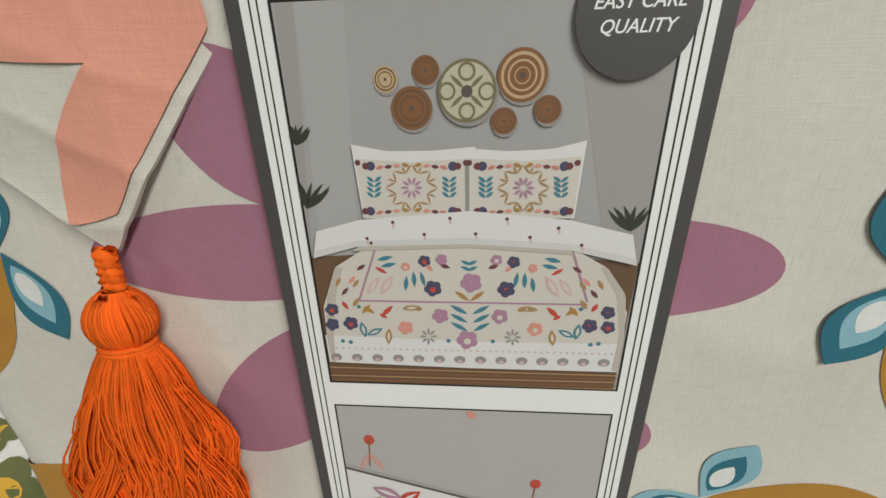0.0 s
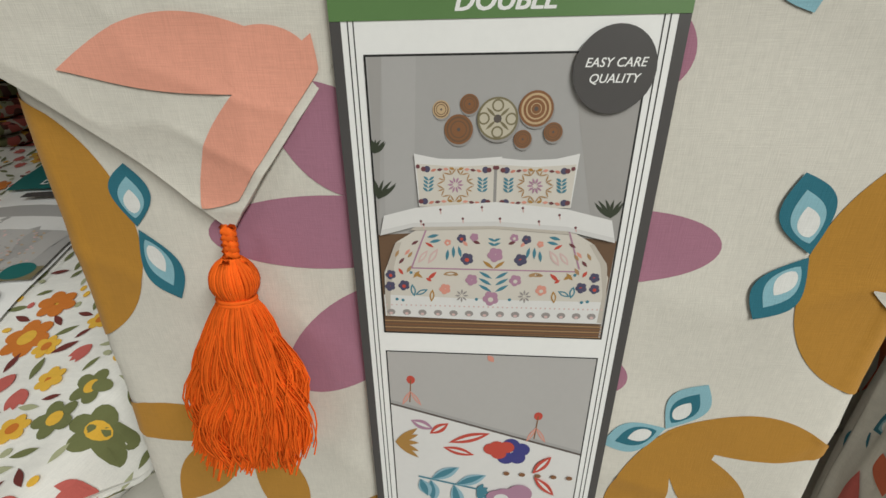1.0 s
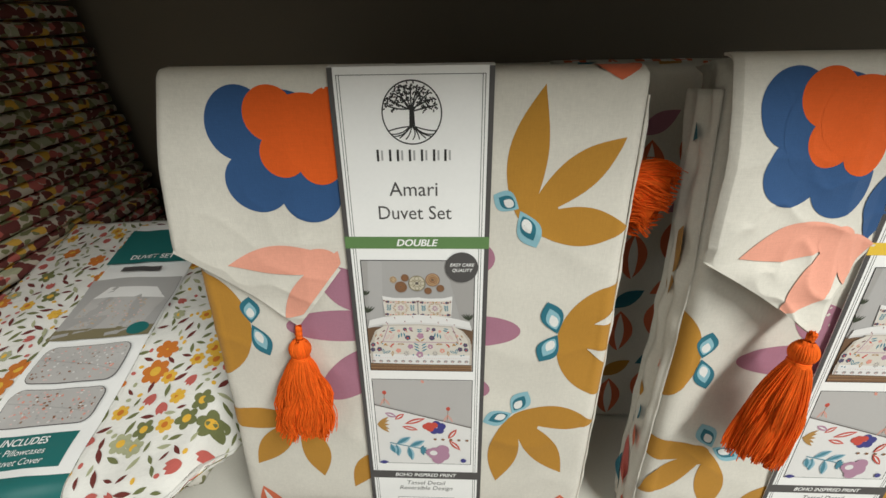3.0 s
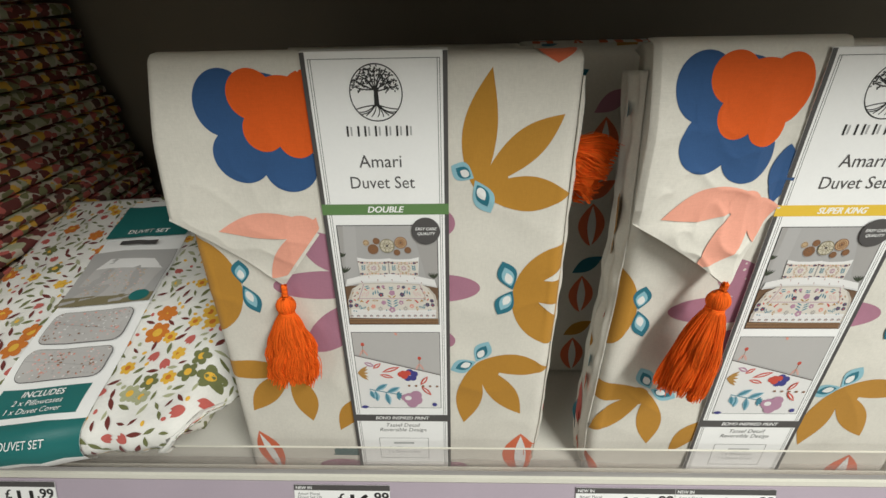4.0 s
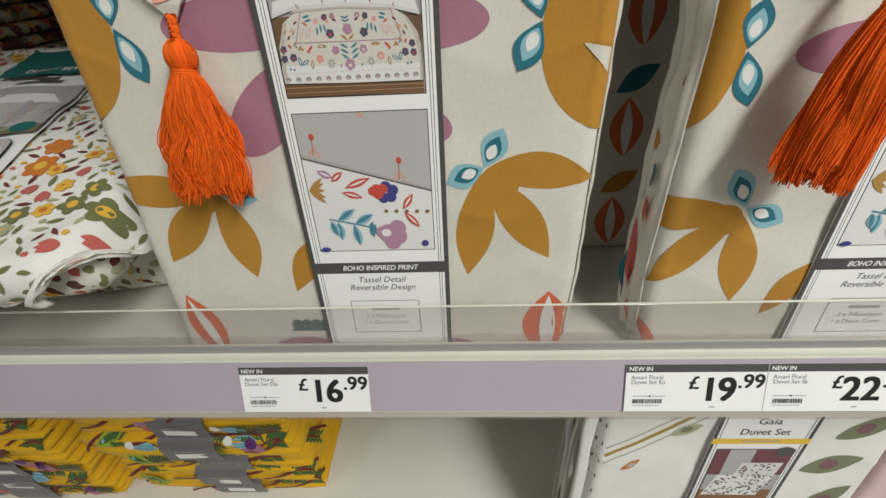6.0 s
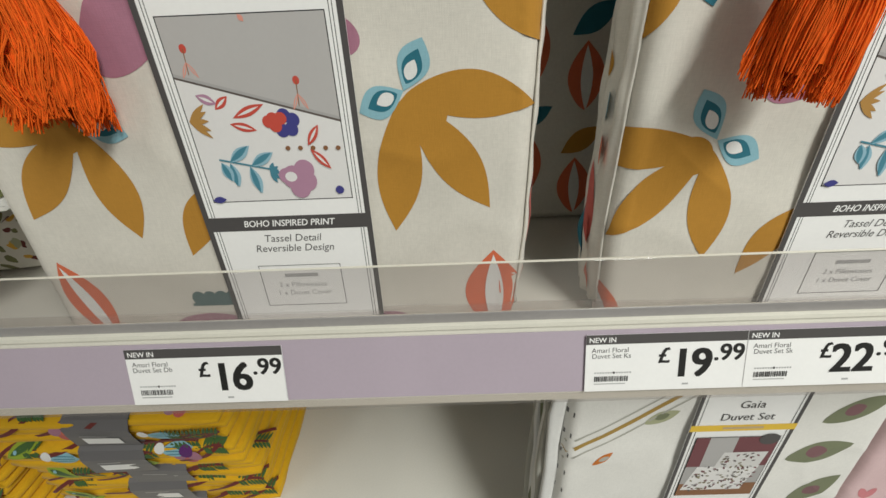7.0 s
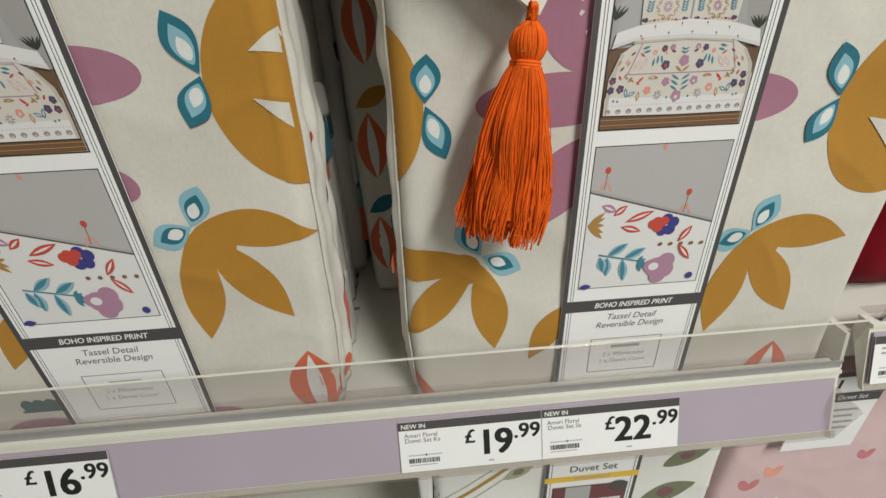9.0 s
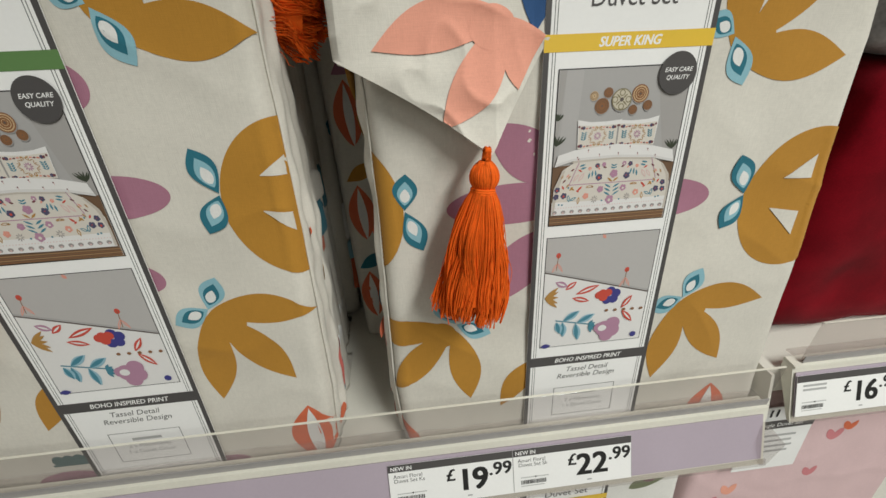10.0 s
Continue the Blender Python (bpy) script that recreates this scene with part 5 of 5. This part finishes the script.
def blossom(a, c, r, petals, col, eye, turn):
    for k in range(petals):
        g = turn + 2 * math.pi * k / petals
        a.disc((c[0] + r * 0.58 * math.cos(g), c[1] + r * 0.58 * math.sin(g)), r * 0.50, r * 0.40, col, turn=g, n=12, m=2)
    a.disc(c, r * 0.40, r * 0.40, eye, n=12, m=1)


def tulip(a, c, r, g, col):
    for d in (-0.55, 0, 0.55):
        a.petal((c[0] - r * math.cos(g) * 0.6, c[1] - r * math.sin(g) * 0.6), (c[0] + r * math.cos(g + d), c[1] + r * math.sin(g + d)), r * 0.75, col, n=8, m=3, base=0.6)


fp = FlatPack(-0.362, -0.050, 0.33)
FLAT_POSE = pose(-0.163, 0.0, 0.0, 0, 0, 6) @ pose(0.155, 0.0, 0.0)
flat = empty("flat_duvet_set", FLAT_POSE @ pose(0, 0, 0.009), "white duvet set with small autumn flower print, lying flat", "duvet set", "ditsy floral sets")
bm = bmesh.new()
us = [fp.x0 - 0.045 + (fp.x1 - fp.x0 + 0.09) * i / 80 for i in range(81)]
vs_ = [-0.072 + (fp.depth + 0.072) * j / 90 for j in range(91)]
g = [[bm.verts.new(fp.at(u, v)) for u in us] for v in vs_]
for j in range(90):
    for i in range(80):
        bm.faces.new((g[j][i], g[j][i + 1], g[j + 1][i + 1], g[j + 1][i]))
ob = smooth(part("folded_cover", bm, WHITE_COTTON, flat, "white cotton cover"))
so = ob.modifiers.new("thickness", "SOLIDIFY")
so.thickness, so.offset = 0.003, -1
a = Art(0.00006)
a.pool(14)
rnd = random.Random(12)
placed = [(-0.127, 0.088, 0.0145, "rust"), (-0.126, 0.112, 0.012, "rust"), (-0.057, 0.036, 0.0135, "olive"), (-0.078, 0.040, 0.011, "olive"), (-0.070, 0.056, 0.011, "olive"), (-0.268, 0.082, 0.014, "rust"), (-0.262, 0.100, 0.012, "rust"), (-0.105, 0.052, 0.009, "rose"), (-0.118, 0.061, 0.009, "rose"), (-0.053, 0.012, 0.009, "rose"), (-0.072, 0.002, 0.010, "rose"), (-0.088, 0.078, 0.009, "rose"), (-0.073, 0.098, 0.0105, "yellow"), (-0.08, 0.112, 0.010, "yellow"), (-0.125, 0.022, 0.010, "sage"), (-0.113, 0.018, 0.009, "sage")]
done = []
kinds = ["leaf"] * 10 + ["sage_leaf"] * 6 + ["rose", "rose", "rust", "olive", "olive", "yellow", "yellow", "sage", "dot", "dot", "dot"]


def draw_ditsy(a, u, v, r, kind, rnd):
    g = rnd.uniform(0, 6.28)
    if kind in ("rust", "olive", "yellow", "sage"):
        blossom(a, (u, v), r, 5 if kind == "olive" else 6, kind + "_print", "rust_print" if kind == "yellow" else "yellow_print", g)
    elif kind == "rose":
        tulip(a, (u, v), r, g, "rose_print")
    elif kind == "dot":
        a.disc((u, v), 0.0024, 0.0018, rnd.choice(("rose_print", "yellow_print", "sage_print")), turn=g, n=9, m=1)
    else:
        r = rnd.uniform(0.0042, 0.0072)
        col = rnd.choice(("maroon_print", "maroon_print", "olive_print")) if kind == "leaf" else rnd.choice(("sage_print", "olive_print"))
        a.petal((u - r * math.cos(g), v - r * math.sin(g)), (u + r * math.cos(g), v + r * math.sin(g)), r * 0.62, col, bend=rnd.uniform(-0.1, 0.1) * r, n=8, m=3)


for u, v, r, kind in placed:
    draw_ditsy(a, u, v, r * 0.84, kind, rnd)
    done.append((u, v, r * 0.84))
for q in range(14000):
    u, v = rnd.uniform(fp.x0 - 0.03, fp.x1 + 0.035), rnd.uniform(-0.065, fp.depth - 0.004)
    kind = rnd.choice(kinds)
    r = {"rust": 0.0092, "olive": 0.0082, "yellow": 0.0068, "sage": 0.0062, "rose": 0.0066, "dot": 0.0028}.get(kind, 0.0047)
    if all((u - p) ** 2 + (v - s) ** 2 > (r + t) ** 2 * 0.80 for p, s, t in done):
        draw_ditsy(a, u, v, r, kind, rnd)
        done.append((u, v, r))
ob = smooth(a.build("flower_print", flat, lambda u, v, l: fp.at(u, v, 0.0004 + l)))
tagged(ob, kind="stuff")

# its card sleeve
a = Art(0.00006)
SX0, SX1 = -0.252, -0.150
fp_lift = 0.0032
bm = bmesh.new()
rows = []
for j in range(61):
    v = -0.068 + (0.315 + 0.068) * j / 60
    rows.append([bm.verts.new(fp.at(SX0 + (SX1 - SX0) * i / 6, v, fp_lift)) for i in range(7)])
for j in range(60):
    for i in range(6):
        bm.faces.new((rows[j][i], rows[j][i + 1], rows[j + 1][i + 1], rows[j + 1][i]))
sl = smooth(part("card_sleeve", bm, CARD, flat, "glossy white and teal card sleeve"))
a.rect(SX0, -0.030, SX1, 0.000, "teal_ink", 8, 6)
a.rect(-0.245, 0.006, -0.163, 0.034, "teal_ink", 6, 6)
a.layer += 14
a.text("INCLUDES", (-0.204, 0.028), 0.0085, "white_card", bold=0.02)
a.text("2 x Pillowcases", (-0.204, 0.0195), 0.0075, "white_card")
a.text("1 x Duvet Cover", (-0.204, 0.0115), 0.0075, "white_card")
a.text("KING DUVET SET", (-0.206, -0.015), 0.0075, "white_card")
for v0, v1 in ((0.040, 0.074), (0.079, 0.120)):
    a.pool(3)
    rr = 0.009
    u0, u1 = -0.243, -0.160
    for inset, col in ((0.0, "grey_ink"), (0.0007, "photo_sheet")):
        i0, i1, j0, j1, q = u0 + inset, u1 - inset, v0 + inset, v1 - inset, rr - inset
        a.rect(i0 + q, j0, i1 - q, j1, col, 6, 6)
        a.rect(i0, j0 + q, i0 + q, j1 - q, col, 4, 1)
        a.rect(i1 - q, j0 + q, i1, j1 - q, col, 4, 1)
        for cu, cv in ((i0 + q, j0 + q), (i1 - q, j0 + q), (i0 + q, j1 - q), (i1 - q, j1 - q)):
            a.disc((cu, cv), q, q, col, n=20, m=1)
        a.pool(3)
    for q in range(150):
        u, v = rnd.uniform(u0 + 0.004, u1 - 0.004), rnd.uniform(v0 + 0.003, v1 - 0.003)
        a.disc((u, v), rnd.uniform(0.0006, 0.0016), rnd.uniform(0.0005, 0.0012), rnd.choice(("photo_pink", "photo_wall", "photo_brown", "photo_coral", "photo_fold")), n=7, m=1)
    a.line((u0 + 0.002, v0 + (v1 - v0) * 0.62), (u1 - 0.002, v0 + (v1 - v0) * 0.25), 0.0009, "photo_wall", 8, bend=0.002)
a.pool(0)
a.rect(SX0, 0.127, SX1, 0.209, "photo_wall", 8, 6)
a.rect(SX0, 0.127, SX1, 0.140, "photo_olive", 2, 6)
a.quad((-0.247, 0.140), (-0.165, 0.138), (-0.155, 0.178), (-0.238, 0.182), "photo_sheet", 5, 5)
a.quad((-0.238, 0.182), (-0.157, 0.178), (-0.172, 0.194), (-0.225, 0.196), "photo_white", 3, 4)
a.disc((-0.165, 0.136), 0.011, 0.008, "teal_ink")
a.pool(3)
for q in range(120):
    a.disc((rnd.uniform(-0.240, -0.166), rnd.uniform(0.142, 0.178)), rnd.uniform(0.0006, 0.0015), 0.0008, rnd.choice(("photo_wall", "photo_pink", "photo_straw")), n=7, m=1)
a.pool(0)
a.rect(SX0, 0.235, SX1, 0.300, "teal_ink", 6, 6)
a.layer += 14
a.text("DUVET SET", (-0.201, 0.245), 0.0105, "white_card", bold=0.02)
a.rect(-0.225, 0.218, -0.180, 0.226, "grey_ink", 1, 4)
smooth(a.build("sleeve_print", sl, lambda u, v, l: fp.at(u, v, fp_lift + 0.0003 + l)))


th = empty("flat_duvet_set", FLAT_POSE, "white duvet set with small autumn flower print, under another", "duvet set", "ditsy floral sets")
soft_slab("folded_cover", -0.355, -0.070, 0.085, 0.36, SHELF_Z + 0.001, 1.170, DITSY, th, 3.0)
th = empty("flat_duvet_set", FLAT_POSE, "white duvet set with small autumn flower print, under another", "duvet set", "ditsy floral sets")
soft_slab("folded_cover", -0.350, -0.062, 0.004, 0.36, 1.167, 1.212, DITSY, th, 5.0)

# ---- the tall stack of folded floral covers ----
z = SHELF_Z + 0.001
k = 0
rnd = random.Random(8)
while z < 1.575:
    h = rnd.uniform(0.014, 0.021)
    th = empty("folded_duvet_cover", Matrix.Identity(4), "folded small-flowered duvet cover in a tall stack", "duvet cover", "stack of folded floral covers")
    soft_slab("cover", -0.72 + rnd.uniform(-0.006, 0.006), -0.392 + rnd.uniform(-0.007, 0.005), 0.05 + rnd.uniform(-0.006, 0.01), 0.47, z, z + h, DITSY_DENSE_SHADED, th, k * 3.7, 0.0022)
    z += h - 0.0008
    k += 1


cotton("moss_ink", (0.06, 0.13, 0.04))
cotton("leaf_ink", (0.30, 0.40, 0.04))
cotton("plum_ink", (0.12, 0.03, 0.16))
# ---- the yellow sets on the lower shelf ----
def yellow_set(x0, x1, y0, z0, z1, seed, sleeve=True):
    """A folded yellow set with a branch print on its front and a grey card band."""
    th = empty("yellow_duvet_set", Matrix.Identity(4), "bright yellow duvet set with bird and branch print, grey card band", "duvet set", "yellow folded sets")
    for q in range(3):
        e = (z1 - z0) / 3
        soft_slab("folded_layer", x0 + 0.003 * (q % 2), x1 - 0.004 * ((q + 1) % 2), y0 + 0.002 * (q % 2), y0 + 0.30, z0 + e * q, z0 + e * (q + 1), YELLOW, th, seed + q, 0.003)
    r = random.Random(int(seed))
    zc, h = (z0 + z1) / 2, z1 - z0

    def at(u, v, l):
        """The front and, past its upper edge, the top."""
        rr = 0.018
        s = v - (z1 - rr)
        n = noise.noise(Vector((u * 18, y0 * 18, v * 18 + seed))) * 0.002
        if s <= 0:
            return Vector((u, y0 - 0.0035 - l + n, v))
        if s < rr * 1.57:
            g = s / rr
            return Vector((u, y0 + rr - (rr + 0.0035 + l) * math.cos(g) + n, z1 - rr + (rr + 0.0035 + l) * math.sin(g)))
        return Vector((u, y0 + rr + s - rr * 1.57, z1 + 0.0035 + l + n))
    a = Art(0.0001)
    a.pool(12)
    lo, hi = z0 + 0.006, z1 + 0.06
    for b in range(5):
        u = x0 + 0.02 + (x1 - x0 - 0.10) * (b + r.uniform(-0.2, 0.2)) / 4
        v = r.uniform(lo, z1 - 0.01)
        du, dv = r.uniform(0.06, 0.10), r.uniform(0.015, 0.05)
        a.line((u, v), (u + du, v + dv), 0.0048, "maroon_print", 14, bend=r.uniform(-0.012, 0.012))
        a.line((u + du * 0.45, v + dv * 0.45), (u + du * 0.95, v + dv * 0.45 + 0.006), 0.0030, "maroon_print", 8, bend=0.004)
        for q in range(7):
            p = (u + du * (0.55 + 0.06 * q), v + dv * 0.5 + 0.004)
            a.petal(p, (p[0] + 0.006, p[1] + 0.013), 0.0042, "moss_ink", n=6, m=2)
            a.petal(p, (p[0] + 0.009, p[1] - 0.008), 0.0038, "moss_ink", n=6, m=2)
    for b in range(6):
        u, v = x0 + 0.03 + (x1 - x0 - 0.08) * (b + r.uniform(-0.3, 0.3)) / 5, r.uniform(lo, hi - 0.02)
        g = r.uniform(-0.9, 0.9)
        if b % 3 == 0:
            a.petal((u, v), (u + 0.042 * math.cos(g), v + 0.042 * math.sin(g)), 0.022, "leaf_ink", base=0.4, n=12, m=4)
            a.petal((u + 0.004 * math.cos(g), v + 0.004 * math.sin(g)), (u + 0.034 * math.cos(g), v + 0.034 * math.sin(g)), 0.009, "moss_ink", base=0.4, n=10, m=3)
            for q in range(3):
                a.disc((u + (0.011 + 0.009 * q) * math.cos(g), v + (0.011 + 0.009 * q) * math.sin(g)), 0.0024, 0.0024, "sky_print", n=10, m=1)
        elif b % 3 == 1:
            a.petal((u, v), (u + 0.040, v + 0.005 * math.sin(g)), 0.017, "sky_print", base=0.7, n=12, m=4)
            for q in range(3):
                a.line((u + 0.006, v + 0.004 - 0.004 * q), (u + 0.034, v + 0.003 - 0.003 * q), 0.0008, "teal_print", 6)
            a.disc((u - 0.002, v + 0.003), 0.0065, 0.0060, "white_print", n=14, m=2)
        else:
            for q in range(4):
                a.disc((u + 0.009 * math.cos(1.57 * q + g), v + 0.008 * math.sin(1.57 * q + g)), 0.0085, 0.0075, ("mauve_print", "plum_ink", "mauve_print", "rose_print")[q], n=14, m=2)
            a.disc((u, v), 0.0035, 0.0035, "coral_print", n=10, m=1)
    tagged(smooth(a.build("branch_print", th, at)), kind="stuff")
    if sleeve:
        u0 = x0 + (x1 - x0) * r.uniform(0.38, 0.46)
        u1 = u0 + 0.082
        bm = bmesh.new()
        rows = []
        for j in range(15):
            v = z0 + 0.004 + (h + 0.10) * j / 14
            rows.append([bm.verts.new(at(u0, v, 0.0025)), bm.verts.new(at(u1, v, 0.0025))])
        for p, q in zip(rows, rows[1:]):
            bm.faces.new((p[0], p[1], q[1], q[0]))
        sl = part("card_band", bm, SLEEVE_GREY, th, "grey card band")
        a = Art(0.0001)
        a.rect(u0 + 0.018, z0 + h * 0.22, u1 - 0.018, z0 + h * 0.50, "white_card", 2, 1)
        a.rect(u0 + 0.018, z0 + h * 0.58, u1 - 0.030, z0 + h * 0.61, "pale_ink", 1, 1)
        a.rect(u0 + 0.002, z1 + 0.012, u1 - 0.002, z1 + 0.060, "white_card", 4, 1)
        a.outline(u0 + 0.012, z1 + 0.017, u1 - 0.012, z1 + 0.045, 0.0006, "grey_ink")
        for q in range(3):
            a.rect(u0 + 0.026, z1 + 0.022 + 0.007 * q, u1 - 0.026, z1 + 0.024 + 0.007 * q, "pale_ink")
        a.build("band_print", sl, lambda u, v, l: at(u, v, 0.0028 + l))
    return th


for x0, x1, y0, zs in ((-0.375, -0.050, 0.060, 0.0), (-0.73, -0.402, 0.050, 0.0)):
    z = 0.641
    for k in range(5):
        h = 0.048 + 0.004 * (k % 2)
        yellow_set(x0 + 0.004 * (k % 3), x1 - 0.005 * ((k + 1) % 3), y0 - 0.004 * (k % 2) + (0.006 if k == 4 else 0), z, z + h, 40.0 + 7 * k + x0 * 10)
        z += h - 0.001

# ---- the leaf-print set on the lower shelf ----
LOW = (-0.054, 0.641)
gaia = Pack("white duvet set with sage and plum leaf print, card sleeve", lerp_edge([(0.64, 0.312), (1.05, 0.316)]), lerp_edge([(0.64, 0.622), (1.05, 0.612)]), 0.385, 0.055, 44.0, (0.0, 0.0), "leaf print sets", base=LOW, material=WHITE_COTTON)
gaia.cx = 0.46
gaia.thing.location.x = 0.467
gaia.body()


def leaf_motif(p, q, w, c1, c2):
    def f(a):
        a.petal(p, q, w, c1, base=0.6, tip=0.2)
        m = ((p[0] + q[0]) / 2 + 0.006, (p[1] + q[1]) / 2 + 0.004)
        a.petal((p[0] + (q[0] - p[0]) * 0.3, p[1] + (q[1] - p[1]) * 0.35), m, w * 0.6, c2, base=0.8, tip=0.5)
    return f


cotton("plum_print", (0.22, 0.11, 0.12))
cotton("moss_print", (0.20, 0.22, 0.13))
cotton("gold_print", (0.42, 0.27, 0.07))
cotton("stone_print", (0.45, 0.44, 0.39))
gaia.motif("leaf_print", leaf_motif((0.550, 0.958), (0.602, 0.990), 0.026, "moss_print", "plum_print"))
gaia.motif("leaf_print", leaf_motif((0.535, 0.905), (0.592, 0.928), 0.028, "moss_print", "plum_print"))
gaia.motif("leaf_print", leaf_motif((0.560, 0.835), (0.600, 0.880), 0.026, "moss_print", "plum_print"))
gaia.motif("leaf_print", leaf_motif((0.385, 0.963), (0.414, 0.980), 0.014, "sage_print", "moss_print"))
gaia.motif("leaf_print", leaf_motif((0.345, 0.905), (0.362, 0.925), 0.008, "rust_print", "stone_print"))
for off, w, col in ((0.0, 0.0045, "gold_print"), (0.012, 0.0018, "stone_print"), (-0.013, 0.0018, "stone_print")):
    gaia.motif("stripe_print", lambda a, off=off, w=w, col=col: a.line((0.316, 0.925 + off), (0.425, 1.015 + off), w, col, 14, bend=-0.004))
for k in range(6):
    folded_edge(gaia.thing, -0.160 - 0.002 * (k % 3), -0.146, 0.008 + 0.008 * k, 0.0155 + 0.008 * k, 0.004 + 0.2126 * 0.008 * k + 0.01, 0.372 - 0.01 * (k % 3), MATS[("white_print", "stone_print", "white_cotton", "moss_print", "white_print", "stone_print")[k]], 70 + k)
    gaia.motif("dash_print", lambda a, k=k: a.rect(0.314, 0.86 + 0.028 * k, 0.320, 0.866 + 0.028 * k, "grey_ink"))
bm = bmesh.new()
GX0, GX1 = 0.4255, 0.5215
box(bm, GX0 - gaia.cx, GX1 - gaia.cx, -0.004, -0.0034, 0.006, 0.386)
sl = part("card_sleeve", bm, CARD, gaia.thing, "white card sleeve with dark grey edges")
a = Art(0.00005)
for u in (GX0, GX1 - 0.0035):
    a.rect(u, 0.66, u + 0.0035, 1.02, "grey_ink")
for u in (GX0 + 0.006, GX1 - 0.0065):
    a.rect(u, 0.66, u + 0.0005, 1.02, "black_ink")
a.text("Gaia", (0.4735, 0.990), 0.0128, "grey_ink")
a.text("Duvet Set", (0.4735, 0.9745), 0.0128, "grey_ink", squeeze=0.94)
a.rect(GX0, 0.956, GX1, 0.964, "gold_ink")
a.rect(0.455, 0.9585, 0.492, 0.9615, "photo_straw")
a.outline(0.4345, 0.858, 0.5125, 0.948, 0.0006, "black_ink")
a.rect(0.4351, 0.8586, 0.5119, 0.9474, "photo_wall")
a.rect(0.4351, 0.905, 0.5119, 0.9474, "photo_maroon")
a.rect(0.448, 0.905, 0.474, 0.9474, "photo_wall_light")
a.rect(0.4351, 0.8586, 0.5119, 0.878, "photo_brown")
a.quad((0.438, 0.868), (0.498, 0.868), (0.506, 0.905), (0.446, 0.905), "photo_white")
a.quad((0.462, 0.903), (0.505, 0.903), (0.508, 0.926), (0.466, 0.926), "photo_fold")
a.disc((0.503, 0.944), 0.0095, 0.0075, "grey_ink")
a.pool(5)
rnd = random.Random(6)
for q in range(150):
    u, v = rnd.uniform(0.442, 0.503), rnd.uniform(0.869, 0.924)
    if v > 0.905 and u < 0.465:
        continue
    g = rnd.uniform(0, 6.3)
    a.petal((u, v), (u + 0.004 * math.cos(g), v + 0.004 * math.sin(g)), 0.002, rnd.choice(("photo_shadow", "photo_olive", "photo_maroon", "photo_wall")), n=5, m=2)
a.build("sleeve_print", sl, lambda u, v, l: Vector((u - gaia.cx, -0.0041 - l, v - 0.641)))

# ---- the pink single sets of the next bay ----
cotton("blush_print", (0.62, 0.22, 0.24))
pink = Pack("pale pink duvet set with small red hearts", lerp_edge([(0.64, 0.630), (1.05, 0.634)]), lerp_edge([(0.64, 0.92), (1.05, 0.92)]), 0.425, 0.06, 60.0, (0.0, 0.0), "pink sets", base=(-0.050, 0.641), material=PINK)
pink.cx = 0.78
pink.thing.location.x = 0.78
pink.body()


def heart(c, r, col):
    def f(a):
        for s in (-1, 1):
            a.petal((c[0], c[1] - r), (c[0] + s * r * 0.9, c[1] + r * 0.75), r * 1.0, col, base=0.3, tip=0.9, n=10, m=4)
    return f


for c, r, col in (((0.668, 0.905), 0.011, "blush_print"), ((0.690, 0.925), 0.010, "salmon_print"), ((0.655, 0.84), 0.009, "blush_print"), ((0.705, 0.87), 0.009, "white_print"), ((0.80, 1.00), 0.010, "blush_print"), ((0.815, 1.012), 0.008, "coral_print"), ((0.79, 0.94), 0.009, "blush_print")):
    pink.motif("heart_print", heart(c, r, col))
for k in range(4):
    pink.motif("scribble_print", lambda a, k=k: a.line((0.655 + 0.012 * k, 0.985), (0.672 + 0.012 * k, 1.005), 0.0014, "white_print", 6, bend=0.004))
# the hanging card
bm = box(bmesh.new(), 0.672 - 0.78, 0.748 - 0.78, -0.010, -0.0092, 0.330, 0.425, 0.0002)
hc = part("header_card", bm, CARD, pink.thing, "white card header with a grey band")
a = Art(0.00005)
for k in range(4):
    a.rect(0.678 + 0.007 * k, 1.053, 0.6805 + 0.007 * k, 1.063, "black_ink")
a.rect(0.672, 1.035, 0.748, 1.047, "grey_ink")
a.text("Single Duvet Set", (0.710, 1.041), 0.0075, "white_card")
for k in range(4):
    a.rect(0.690 + 0.002 * (k % 2), 1.023 - 0.008 * k, 0.732 - 0.003 * (k % 2), 1.026 - 0.008 * k, "pale_ink")
a.build("card_print", hc, lambda u, v, l: Vector((u - 0.78, -0.0102 - l, v - 0.641)))

# ---- the next bay's upper shelf ----
th = empty("velvet_cushion", Matrix.Identity(4), "plump crimson velvet cushion leaning on the shelf", "cushion")
soft_slab("cushion_cover", 0.648, 0.98, 0.066, 0.22, 1.129, 1.372, VELVET, th, 9.0, 0.009)
FLEECE = material("grey_fleece", (0.55, 0.53, 0.53), rough=0.95, bump=0.8, bump_scale=300, vary=0.35, vary_scale=45, sheen=0.4)
th = empty("folded_throw", Matrix.Identity(4), "mottled grey and white fleece throw, folded on top", "throw")
soft_slab("throw_cover", 0.650, 0.96, 0.075, 0.36, 1.374, 1.46, FLEECE, th, 15.0, 0.005)
